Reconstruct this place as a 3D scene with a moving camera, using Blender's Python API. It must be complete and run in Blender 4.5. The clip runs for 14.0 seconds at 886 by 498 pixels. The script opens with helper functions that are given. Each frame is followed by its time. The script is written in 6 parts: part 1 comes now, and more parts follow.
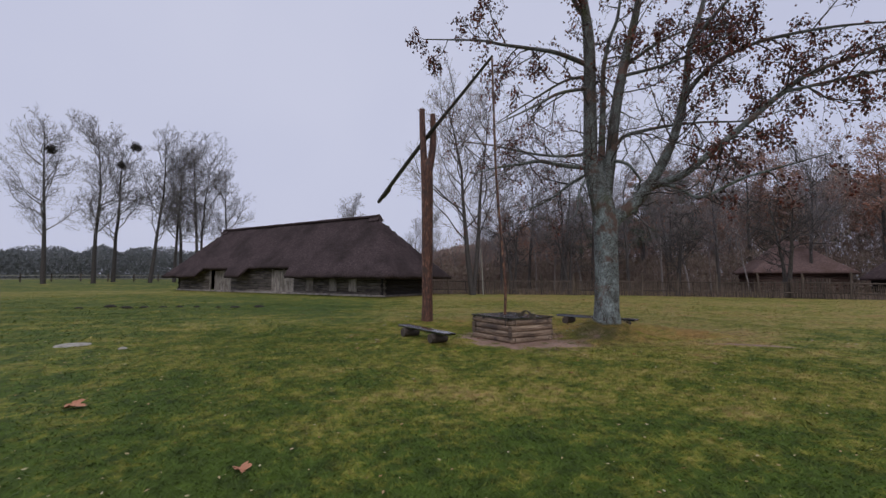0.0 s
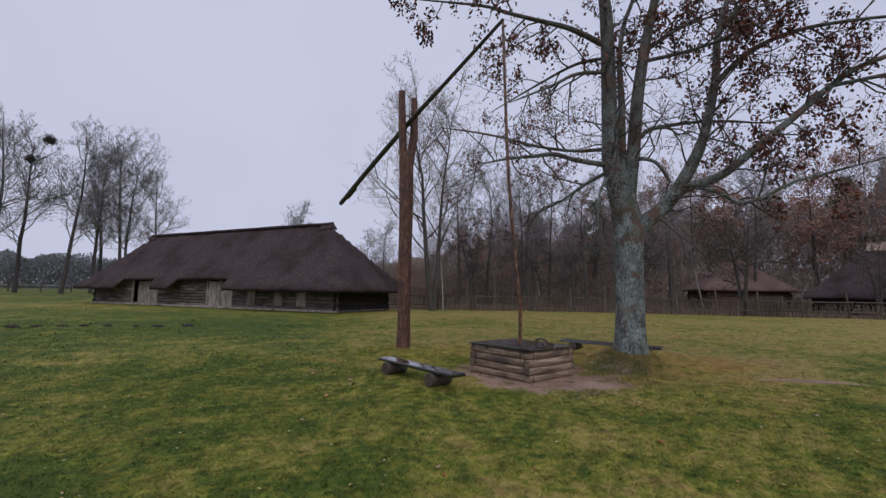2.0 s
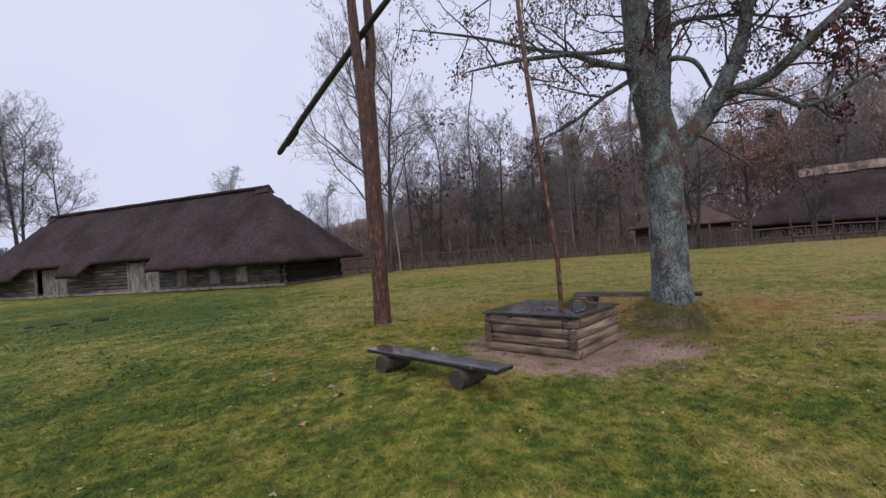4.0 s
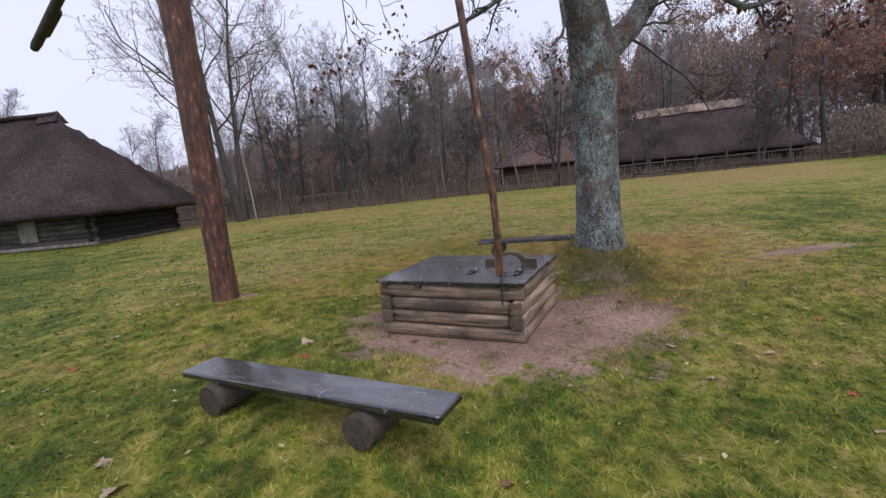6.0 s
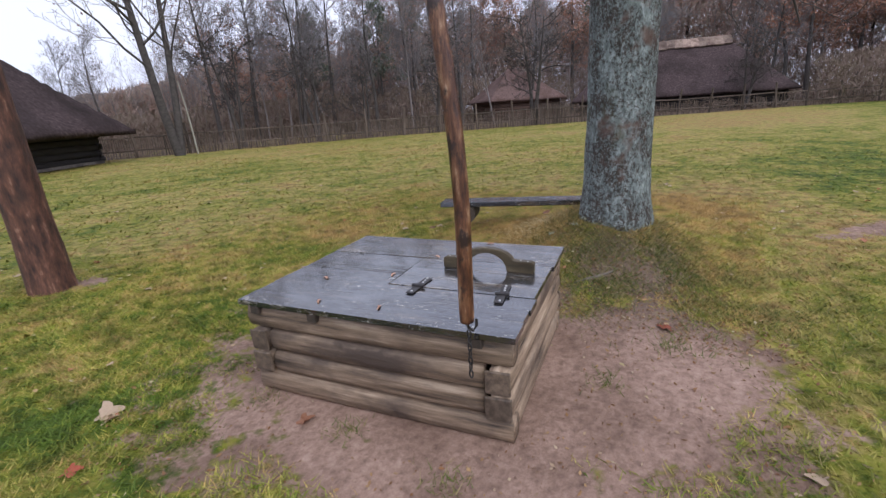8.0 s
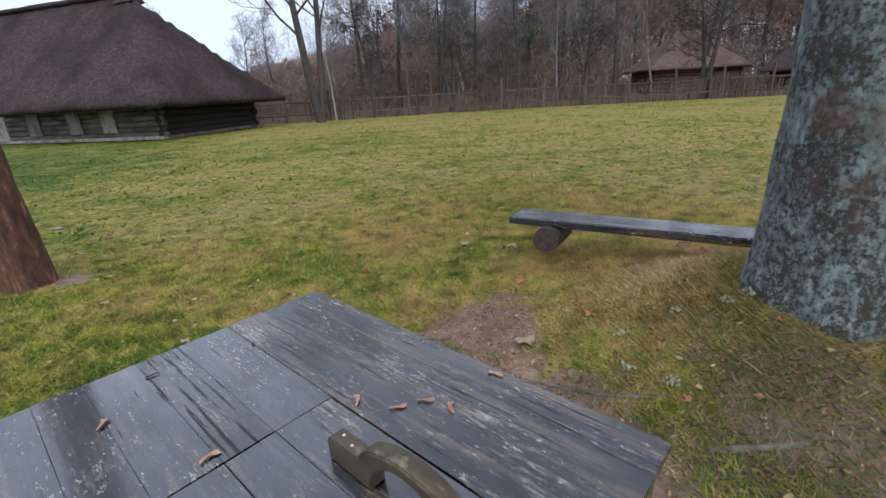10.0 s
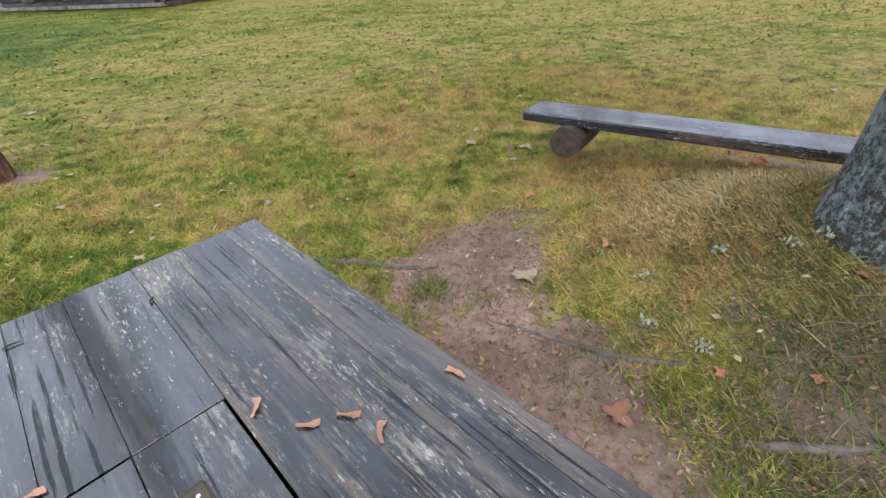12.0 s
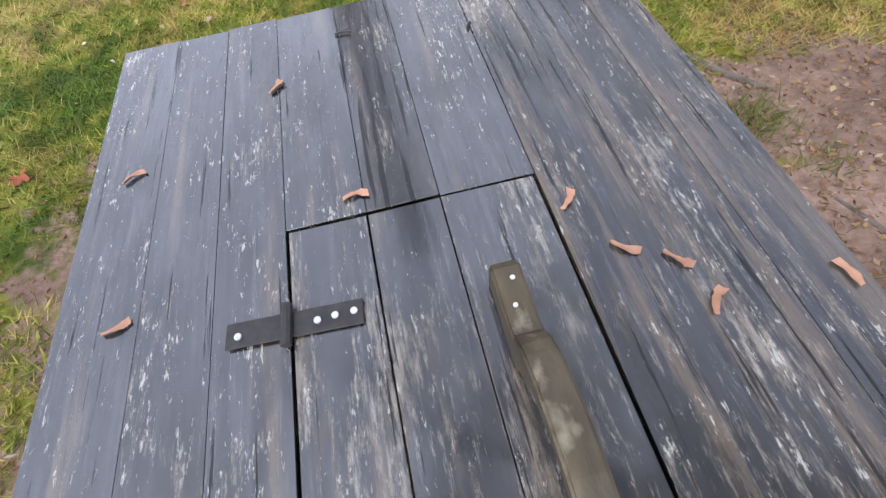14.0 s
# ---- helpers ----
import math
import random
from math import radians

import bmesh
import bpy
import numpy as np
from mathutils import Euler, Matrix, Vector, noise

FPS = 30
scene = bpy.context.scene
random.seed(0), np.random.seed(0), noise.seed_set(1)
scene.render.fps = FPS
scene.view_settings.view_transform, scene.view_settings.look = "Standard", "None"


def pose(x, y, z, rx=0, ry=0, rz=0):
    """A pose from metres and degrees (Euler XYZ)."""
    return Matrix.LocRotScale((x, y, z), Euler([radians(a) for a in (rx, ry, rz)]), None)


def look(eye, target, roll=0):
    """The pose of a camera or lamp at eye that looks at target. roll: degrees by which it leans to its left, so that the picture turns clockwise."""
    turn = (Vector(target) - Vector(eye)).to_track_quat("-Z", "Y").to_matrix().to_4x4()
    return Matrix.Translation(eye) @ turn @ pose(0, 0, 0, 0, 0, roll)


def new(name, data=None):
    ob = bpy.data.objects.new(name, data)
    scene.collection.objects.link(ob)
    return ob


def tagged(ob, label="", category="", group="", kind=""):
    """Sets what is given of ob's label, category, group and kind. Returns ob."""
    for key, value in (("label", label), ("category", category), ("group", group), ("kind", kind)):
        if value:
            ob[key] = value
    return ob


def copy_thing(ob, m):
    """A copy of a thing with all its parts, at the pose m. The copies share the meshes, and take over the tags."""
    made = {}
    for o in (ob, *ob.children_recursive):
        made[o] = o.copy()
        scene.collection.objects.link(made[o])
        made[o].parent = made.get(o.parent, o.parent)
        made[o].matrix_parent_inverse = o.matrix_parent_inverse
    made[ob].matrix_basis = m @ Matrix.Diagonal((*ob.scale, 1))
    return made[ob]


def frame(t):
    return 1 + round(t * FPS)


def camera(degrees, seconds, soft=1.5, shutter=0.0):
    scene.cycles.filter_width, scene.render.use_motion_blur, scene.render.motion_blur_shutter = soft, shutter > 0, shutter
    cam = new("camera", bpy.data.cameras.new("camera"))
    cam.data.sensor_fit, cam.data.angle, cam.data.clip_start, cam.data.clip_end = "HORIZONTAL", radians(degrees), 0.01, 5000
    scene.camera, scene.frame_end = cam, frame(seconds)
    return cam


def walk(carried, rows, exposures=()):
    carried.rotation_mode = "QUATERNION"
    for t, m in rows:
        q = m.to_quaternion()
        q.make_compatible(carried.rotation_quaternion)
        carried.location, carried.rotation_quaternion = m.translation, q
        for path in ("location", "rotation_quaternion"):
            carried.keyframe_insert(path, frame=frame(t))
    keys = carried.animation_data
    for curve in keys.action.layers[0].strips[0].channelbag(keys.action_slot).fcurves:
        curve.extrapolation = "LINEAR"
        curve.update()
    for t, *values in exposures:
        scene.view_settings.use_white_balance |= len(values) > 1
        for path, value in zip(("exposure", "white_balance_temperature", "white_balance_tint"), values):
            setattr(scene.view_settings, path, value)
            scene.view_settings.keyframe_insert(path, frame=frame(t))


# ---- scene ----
cam = camera(89.7, 14.0, 1.4, 0.14)
PATH = [
    (0, (2.636, -0.634, 1.518), (3.346, 1.231, 1.648), 0.2),
    (0.5, (2.678, 0.054, 1.508), (3.489, 1.877, 1.649), -2.8),
    (1, (2.61, 0.753, 1.544), (3.494, 2.541, 1.686), -1.0),
    (1.5, (2.635, 1.386, 1.59), (3.549, 3.157, 1.76), -0.1),
    (2, (2.69, 2.062, 1.607), (3.611, 3.826, 1.798), 0.8),
    (2.2, (2.691, 2.301, 1.607), (3.625, 4.058, 1.807), 1.5),
    (4.3, (3.235, 5.042, 1.615), (4.406, 6.66, 1.519), -4.8),
    (4.5, (3.306, 5.289, 1.567), (4.519, 6.872, 1.417), -4.3),
    (5, (3.588, 5.734, 1.585), (4.907, 7.228, 1.42), -6.0),
    (5.5, (4.017, 6.166, 1.58), (5.389, 7.602, 1.344), -8.2),
    (6, (4.39, 6.581, 1.574), (5.924, 7.827, 1.264), -5.5),
    (6.5, (4.829, 6.932, 1.542), (6.375, 8.15, 1.185), -7.8),
    (7, (5.337, 7.25, 1.554), (6.908, 8.415, 1.132), -7.2),
    (7.2, (5.521, 7.375, 1.549), (7.099, 8.509, 1.076), -5.5),
    (9.3, (7.563, 8.025, 1.523), (8.961, 9.263, 0.806), -7.2),
    (9.5, (7.746, 8.083, 1.527), (9.032, 9.449, 0.832), -8.0),
    (10, (8.172, 8.367, 1.463), (9.281, 9.892, 0.794), -3.3),
    (10.5, (8.532, 8.51, 1.444), (9.347, 10.166, 0.675), -7.5),
    (11, (8.645, 8.636, 1.411), (9.519, 10.161, 0.457), -4.9),
    (11.5, (8.633, 8.67, 1.404), (9.488, 10.12, 0.324), -4.7),
    (12, (8.641, 8.69, 1.395), (9.514, 10.101, 0.278), -3.9),
    (12.5, (8.616, 8.704, 1.366), (9.243, 10.079, 0.056), -8.1),
    (13, (8.531, 8.818, 1.315), (8.689, 10.111, -0.203), -11.6),
    (13.5, (8.448, 8.935, 1.267), (8.375, 10.03, -0.405), -9.7),
    (14, (8.43, 8.951, 1.269), (8.281, 9.987, -0.436), -11.0),
]
walk(cam, [(t, look(eye, target, roll)) for t, eye, target, roll in PATH],
     [(0, -0.46, 6500, 10), (2.2, -0.45, 6500, 10), (4.4, -0.06, 6500, 10), (5.0, 0.02, 6500, 10), (6.5, 0.20, 6500, 10), (7.2, 0.26, 6500, 10), (9.4, 0.66, 6200, 1), (10, 0.36, 6250, -1), (11, 0.72, 6300, 0), (12, 0.82, 6400, 1), (14, 0.92, 6500, 5)])

# ---------------------------------------------------------------- world and light
world = bpy.data.worlds.new("overcast")
scene.world = world
world.use_nodes = True
wn, wl = world.node_tree.nodes, world.node_tree.links
wn.clear()
sky = wn.new("ShaderNodeTexSky")
sky.sky_type, sky.sun_disc = "NISHITA", False
sky.sun_elevation, sky.sun_rotation = radians(51), radians(203)
sky.air_density, sky.dust_density = 1.2, 4.0
cloud = wn.new("ShaderNodeTexNoise")
cloud.inputs["Scale"].default_value, cloud.inputs["Detail"].default_value = 1.6, 3.0
cramp = wn.new("ShaderNodeValToRGB")
cramp.color_ramp.elements[0].position, cramp.color_ramp.elements[0].color = 0.3, (7.2, 7.55, 9.9, 1)
cramp.color_ramp.elements[1].position, cramp.color_ramp.elements[1].color = 0.7, (8.1, 8.4, 10.5, 1)
wmix = wn.new("ShaderNodeMixRGB")
wmix.inputs[0].default_value = 0.95
wback = wn.new("ShaderNodeBackground")
wback.inputs["Strength"].default_value = 0.1
wout = wn.new("ShaderNodeOutputWorld")
wl.new(cloud.outputs["Fac"], cramp.inputs["Fac"])
wl.new(sky.outputs["Color"], wmix.inputs[1])
wl.new(cramp.outputs["Color"], wmix.inputs[2])
wl.new(wmix.outputs["Color"], wback.inputs["Color"])
wl.new(wback.outputs["Background"], wout.inputs["Surface"])

sun = new("sun", bpy.data.lights.new("sun", "SUN"))
sun.data.energy, sun.data.angle, sun.data.color = 1.25, radians(55), (1.0, 0.97, 0.93)
sun.matrix_world = look((-6, -14, 19), (0, 0, 0))


# ---------------------------------------------------------------- materials
def nodes_of(name):
    m = bpy.data.materials.new(name)
    m.use_nodes = True
    return m, m.node_tree.nodes, m.node_tree.links, m.node_tree.nodes["Principled BSDF"]


def ramp(n, stops):
    r = n.new("ShaderNodeValToRGB")
    while len(r.color_ramp.elements) < len(stops):
        r.color_ramp.elements.new(0.5)
    for e, (p, c) in zip(r.color_ramp.elements, stops):
        e.position, e.color = p, (*c, 1)
    return r


def noise_node(n, l, coord, scale, detail=6.0, stretch=(1, 1, 1), rough=0.6):
    mp = n.new("ShaderNodeMapping")
    mp.inputs["Scale"].default_value = stretch
    l.new(coord, mp.inputs["Vector"])
    t = n.new("ShaderNodeTexNoise")
    t.inputs["Scale"].default_value, t.inputs["Detail"].default_value, t.inputs["Roughness"].default_value = scale, detail, rough
    l.new(mp.outputs["Vector"], t.inputs["Vector"])
    return t


def surface(name, stops, scale, stretch=(1, 1, 1), rough=(0.7, 0.9), bump=0.4, stain=None, stain_scale=1.5, stain_at=(0.45, 0.65),
            vary=0.0, world_space=False, dist=0.01, specular=0.5, island=False):
    """A material with a fine grain, a coarse stain, bump and a little change from piece to piece."""
    m, n, l, b = nodes_of(name)
    geo, tc = n.new("ShaderNodeNewGeometry"), n.new("ShaderNodeTexCoord")
    coord = geo.outputs["Position"] if world_space else tc.outputs["Object"]
    info = n.new("ShaderNodeObjectInfo")
    if not world_space:
        shift = n.new("ShaderNodeVectorMath")
        shift.operation = "MULTIPLY_ADD"
        comb = n.new("ShaderNodeCombineXYZ")
        for k in range(3):
            l.new(info.outputs["Random"], comb.inputs[k])
        shift.inputs[1].default_value = (37, 53, 71)
        l.new(comb.outputs[0], shift.inputs[0])
        l.new(coord, shift.inputs[2])
        coord = shift.outputs[0]
    g = noise_node(n, l, coord, scale, 8.0, stretch, 0.65)
    r = ramp(n, stops)
    l.new(g.outputs["Fac"], r.inputs["Fac"])
    colour = r.outputs["Color"]
    if stain:
        s = noise_node(n, l, coord, stain_scale, 5.0, tuple(0.5 + 0.5 * v for v in stretch))
        sr = ramp(n, [(stain_at[0], (0, 0, 0)), (stain_at[1], (1, 1, 1))])
        l.new(s.outputs["Fac"], sr.inputs["Fac"])
        mx = n.new("ShaderNodeMixRGB")
        mx.inputs[2].default_value = (*stain, 1)
        l.new(sr.outputs["Color"], mx.inputs[0])
        l.new(colour, mx.inputs[1])
        colour = mx.outputs["Color"]
    if vary:
        hsv = n.new("ShaderNodeHueSaturation")
        mr = n.new("ShaderNodeMapRange")
        mr.inputs["To Min"].default_value, mr.inputs["To Max"].default_value = 1 - vary, 1 + vary
        l.new(geo.outputs["Random Per Island"] if island else info.outputs["Random"], mr.inputs["Value"])
        l.new(mr.outputs[0], hsv.inputs["Value"])
        l.new(colour, hsv.inputs["Color"])
        colour = hsv.outputs["Color"]
    l.new(colour, b.inputs["Base Color"])
    rr = n.new("ShaderNodeMapRange")
    rr.inputs["To Min"].default_value, rr.inputs["To Max"].default_value = rough
    l.new(g.outputs["Fac"], rr.inputs["Value"])
    l.new(rr.outputs[0], b.inputs["Roughness"])
    b.inputs["Specular IOR Level"].default_value = specular
    if bump:
        bp = n.new("ShaderNodeBump")
        bp.inputs["Strength"].default_value, bp.inputs["Distance"].default_value = bump, dist
        l.new(g.outputs["Fac"], bp.inputs["Height"])
        l.new(bp.outputs["Normal"], b.inputs["Normal"])
    return m


def leafy(name, stops, rough=0.6):
    """Leaves or blades: the colour changes from island to island."""
    m, n, l, b = nodes_of(name)
    geo = n.new("ShaderNodeNewGeometry")
    r = ramp(n, stops)
    l.new(geo.outputs["Random Per Island"], r.inputs["Fac"])
    l.new(r.outputs["Color"], b.inputs["Base Color"])
    b.inputs["Roughness"].default_value = rough
    b.inputs["Specular IOR Level"].default_value = 0.25
    return m


GREEN, LIME, STRAW, OCHRE = (0.056, 0.090, 0.010), (0.160, 0.164, 0.022), (0.290, 0.232, 0.072), (0.260, 0.168, 0.060)
# broad lush and withered patches of the meadow: centre, half axes, shift towards straw
PATCHES = (((4.0, 24.0), (12.0, 6.0), -0.09), ((19.0, 6.5), (6.0, 1.6), -0.13), ((42.0, 8.0), (16.0, 7.0), 0.16), ((-15.0, 50.0), (30.0, 10.0), 0.14),
           ((12.8, 7.6), (3.2, 1.6), 0.12), ((1.5, 15.0), (3.5, 2.0), 0.10), ((4.6, 4.5), (2.4, 1.6), 0.10))


def grass_colour(n, l, island=0.0, gain=1.0):
    """Patches of green, yellow-green and straw over the field, by place."""
    geo = n.new("ShaderNodeNewGeometry")
    big = noise_node(n, l, geo.outputs["Position"], 0.16, 3.0)
    mid = noise_node(n, l, geo.outputs["Position"], 1.1, 6.0)
    fine = noise_node(n, l, geo.outputs["Position"], 7.5, 7.0, rough=0.7)
    a = n.new("ShaderNodeMath"); a.operation = "MULTIPLY_ADD"
    l.new(mid.outputs["Fac"], a.inputs[0]); a.inputs[1].default_value = 0.95
    bigm = n.new("ShaderNodeMath"); bigm.operation = "MULTIPLY"; bigm.inputs[1].default_value = 0.55
    l.new(big.outputs["Fac"], bigm.inputs[0]); l.new(bigm.outputs[0], a.inputs[2])
    c = n.new("ShaderNodeMath"); c.operation = "MULTIPLY_ADD"; c.inputs[1].default_value = 1.05
    l.new(fine.outputs["Fac"], c.inputs[0]); l.new(a.outputs[0], c.inputs[2])
    out = c.outputs[0]
    if island:
        d = n.new("ShaderNodeMath"); d.operation = "MULTIPLY_ADD"; d.inputs[1].default_value = island
        l.new(geo.outputs["Random Per Island"], d.inputs[0]); l.new(out, d.inputs[2])
        out = d.outputs[0]
    sp = n.new("ShaderNodeSeparateXYZ"); l.new(geo.outputs["Position"], sp.inputs[0])
    west = n.new("ShaderNodeMath"); west.operation = "MULTIPLY_ADD"; west.inputs[1].default_value = -0.20
    l.new(sp.outputs["Y"], west.inputs[0]); l.new(sp.outputs["X"], west.inputs[2])
    bias = n.new("ShaderNodeMapRange")
    bias.inputs["From Min"].default_value, bias.inputs["From Max"].default_value = 0.5, 8.0
    bias.inputs["To Min"].default_value, bias.inputs["To Max"].default_value = -0.67, -0.462
    l.new(west.outputs[0], bias.inputs["Value"])
    tot = n.new("ShaderNodeMath"); tot.operation = "ADD"
    l.new(out, tot.inputs[0]); l.new(bias.outputs[0], tot.inputs[1])
    near = n.new("ShaderNodeMapRange")
    near.inputs["From Min"].default_value, near.inputs["From Max"].default_value = 1.0, 8.5
    near.inputs["To Min"].default_value, near.inputs["To Max"].default_value = -0.20, 0.0
    l.new(sp.outputs["Y"], near.inputs["Value"])
    tot2 = n.new("ShaderNodeMath"); tot2.operation = "ADD"
    l.new(tot.outputs[0], tot2.inputs[0]); l.new(near.outputs[0], tot2.inputs[1])
    dist = n.new("ShaderNodeVectorMath"); dist.operation = "DISTANCE"
    dist.inputs[1].default_value = (10.95, 9.75, 0.2)
    l.new(geo.outputs["Position"], dist.inputs[0])
    dead = n.new("ShaderNodeMapRange")
    dead.inputs["From Min"].default_value, dead.inputs["From Max"].default_value = 0.25, 0.80
    dead.inputs["To Min"].default_value, dead.inputs["To Max"].default_value = 0.30, 0.0
    l.new(dist.outputs["Value"], dead.inputs["Value"])
    tot3 = n.new("ShaderNodeMath"); tot3.operation = "ADD"
    l.new(tot2.outputs[0], tot3.inputs[0]); l.new(dead.outputs[0], tot3.inputs[1])
    out = tot3.outputs[0]
    for (px, py), (ax, ay), shift in PATCHES:
        mp = n.new("ShaderNodeMapping")
        mp.inputs["Scale"].default_value, mp.inputs["Location"].default_value = (1 / ax, 1 / ay, 0), (-px / ax, -py / ay, 0)
        l.new(geo.outputs["Position"], mp.inputs["Vector"])
        ln = n.new("ShaderNodeVectorMath"); ln.operation = "LENGTH"
        l.new(mp.outputs["Vector"], ln.inputs[0])
        pm = n.new("ShaderNodeMapRange")
        pm.interpolation_type = "SMOOTHSTEP"
        pm.inputs["From Min"].default_value, pm.inputs["From Max"].default_value = 0.35, 1.15
        pm.inputs["To Min"].default_value, pm.inputs["To Max"].default_value = shift, 0.0
        l.new(ln.outputs["Value"], pm.inputs["Value"])
        su = n.new("ShaderNodeMath"); su.operation = "ADD"
        l.new(out, su.inputs[0]); l.new(pm.outputs[0], su.inputs[1])
        out = su.outputs[0]
    lo = 0.53 + island * 0.5
    r = ramp(n, [(lo + k, tuple(v * gain for v in c)) for k, c in ((0.0, GREEN), (0.17, LIME), (0.36, STRAW), (0.60, OCHRE))])
    l.new(out, r.inputs["Fac"])
    clump = noise_node(n, l, geo.outputs["Position"], 4.3, 7.0, rough=0.68)
    tone = ramp(n, [(0.36, (0.50, 0.52, 0.48)), (0.50, (0.95, 0.95, 0.95)), (0.66, (1.30, 1.28, 1.30))])
    l.new(clump.outputs["Fac"], tone.inputs["Fac"])
    mot = n.new("ShaderNodeMixRGB"); mot.blend_type = "MULTIPLY"; mot.inputs[0].default_value = 1.0
    l.new(r.outputs["Color"], mot.inputs[1]); l.new(tone.outputs["Color"], mot.inputs[2])
    return mot.outputs["Color"], fine.outputs["Fac"], mid.outputs["Fac"]


FENCE_LINE = [(15.8, 40.5), (25.5, 35.0), (35.5, 28.5), (44.0, 19.5), (51.5, 12.0), (59.0, 3.0), (64.0, -10.0)]


def ground_material():
    m, n, l, b = nodes_of("meadow")
    grass, fine, mid = grass_colour(n, l)
    geo = n.new("ShaderNodeNewGeometry")
    e1 = noise_node(n, l, geo.outputs["Position"], 20.0, 10.0, rough=0.74)
    earth = ramp(n, [(0.30, (0.165, 0.108, 0.084)), (0.5, (0.312, 0.206, 0.160)), (0.70, (0.44, 0.312, 0.250))])
    l.new(e1.outputs["Fac"], earth.inputs["Fac"])
    damp = noise_node(n, l, geo.outputs["Position"], 1.3, 5.0)
    dr = ramp(n, [(0.38, (0.60, 0.575, 0.555)), (0.58, (1.0, 1.0, 1.0))])
    l.new(damp.outputs["Fac"], dr.inputs["Fac"])
    soil = n.new("ShaderNodeMixRGB"); soil.blend_type = "MULTIPLY"; soil.inputs[0].default_value = 1.0
    l.new(earth.outputs["Color"], soil.inputs[1]); l.new(dr.outputs["Color"], soil.inputs[2])
    hd = n.new("ShaderNodeVectorMath"); hd.operation = "DISTANCE"; hd.inputs[1].default_value = (10.55, 8.45, 0.2)
    l.new(geo.outputs["Position"], hd.inputs[0])
    hm = n.new("ShaderNodeMapRange")
    hm.inputs["From Min"].default_value, hm.inputs["From Max"].default_value = 0.9, 1.5
    hm.inputs["To Min"].default_value, hm.inputs["To Max"].default_value = 0.6, 0.0
    l.new(hd.outputs["Value"], hm.inputs["Value"])
    humus = n.new("ShaderNodeMixRGB"); humus.inputs[2].default_value = (0.080, 0.062, 0.048, 1)
    l.new(hm.outputs[0], humus.inputs[0]); l.new(soil.outputs["Color"], humus.inputs[1])
    soil = humus
    at = n.new("ShaderNodeAttribute"); at.attribute_name = "bare"
    br = noise_node(n, l, geo.outputs["Position"], 5.0, 6.0)
    add = n.new("ShaderNodeMath"); add.operation = "ADD"
    l.new(at.outputs["Fac"], add.inputs[0]); l.new(br.outputs["Fac"], add.inputs[1])
    edge = n.new("ShaderNodeMapRange")
    edge.inputs["From Min"].default_value, edge.inputs["From Max"].default_value = 0.95, 1.06
    l.new(add.outputs[0], edge.inputs["Value"])
    mx = n.new("ShaderNodeMixRGB")
    l.new(edge.outputs[0], mx.inputs[0]); l.new(grass, mx.inputs[1]); l.new(soil.outputs["Color"], mx.inputs[2])
    # brown leaf mould beyond the stick fence
    beyond = None
    for (x0, y0), (x1, y1) in zip(FENCE_LINE, FENCE_LINE[1:]):
        ln = math.hypot(x1 - x0, y1 - y0)
        nx_, ny_ = -(y1 - y0) / ln, (x1 - x0) / ln
        dp = n.new("ShaderNodeVectorMath"); dp.operation = "DOT_PRODUCT"
        dp.inputs[1].default_value = (nx_, ny_, 0)
        l.new(geo.outputs["Position"], dp.inputs[0])
        sb = n.new("ShaderNodeMath"); sb.operation = "SUBTRACT"; sb.inputs[1].default_value = nx_ * x0 + ny_ * y0
        l.new(dp.outputs["Value"], sb.inputs[0])
        if beyond is None:
            beyond = sb.outputs[0]
        else:
            mxm = n.new("ShaderNodeMath"); mxm.operation = "MAXIMUM"
            l.new(beyond, mxm.inputs[0]); l.new(sb.outputs[0], mxm.inputs[1])
            beyond = mxm.outputs[0]
    bm_ = n.new("ShaderNodeMapRange"); bm_.inputs["From Min"].default_value, bm_.inputs["From Max"].default_value = -0.3, 0.5
    l.new(beyond, bm_.inputs["Value"])
    sx = n.new("ShaderNodeSeparateXYZ"); l.new(geo.outputs["Position"], sx.inputs[0])
    east = n.new("ShaderNodeMapRange"); east.inputs["From Min"].default_value, east.inputs["From Max"].default_value = 12.0, 16.0
    l.new(sx.outputs["X"], east.inputs["Value"])
    both = n.new("ShaderNodeMath"); both.operation = "MULTIPLY"
    l.new(bm_.outputs[0], both.inputs[0]); l.new(east.outputs[0], both.inputs[1])
    mould = ramp(n, [(0.3, (0.055, 0.036, 0.026)), (0.55, (0.115, 0.076, 0.052)), (0.75, (0.15, 0.118, 0.070))])
    l.new(mid, mould.inputs["Fac"])
    mw = n.new("ShaderNodeMixRGB")
    l.new(both.outputs[0], mw.inputs[0]); l.new(mx.outputs["Color"], mw.inputs[1]); l.new(mould.outputs["Color"], mw.inputs[2])
    l.new(mw.outputs["Color"], b.inputs["Base Color"])
    b.inputs["Roughness"].default_value = 0.85
    b.inputs["Specular IOR Level"].default_value = 0.2
    bp = n.new("ShaderNodeBump")
    bp.inputs["Strength"].default_value, bp.inputs["Distance"].default_value = 0.7, 0.03
    grit = n.new("ShaderNodeMath"); grit.operation = "MULTIPLY_ADD"; grit.inputs[1].default_value = 0.35
    l.new(e1.outputs["Fac"], grit.inputs[0]); l.new(fine, grit.inputs[2])
    l.new(grit.outputs[0], bp.inputs["Height"])
    l.new(bp.outputs["Normal"], b.inputs["Normal"])
    return m


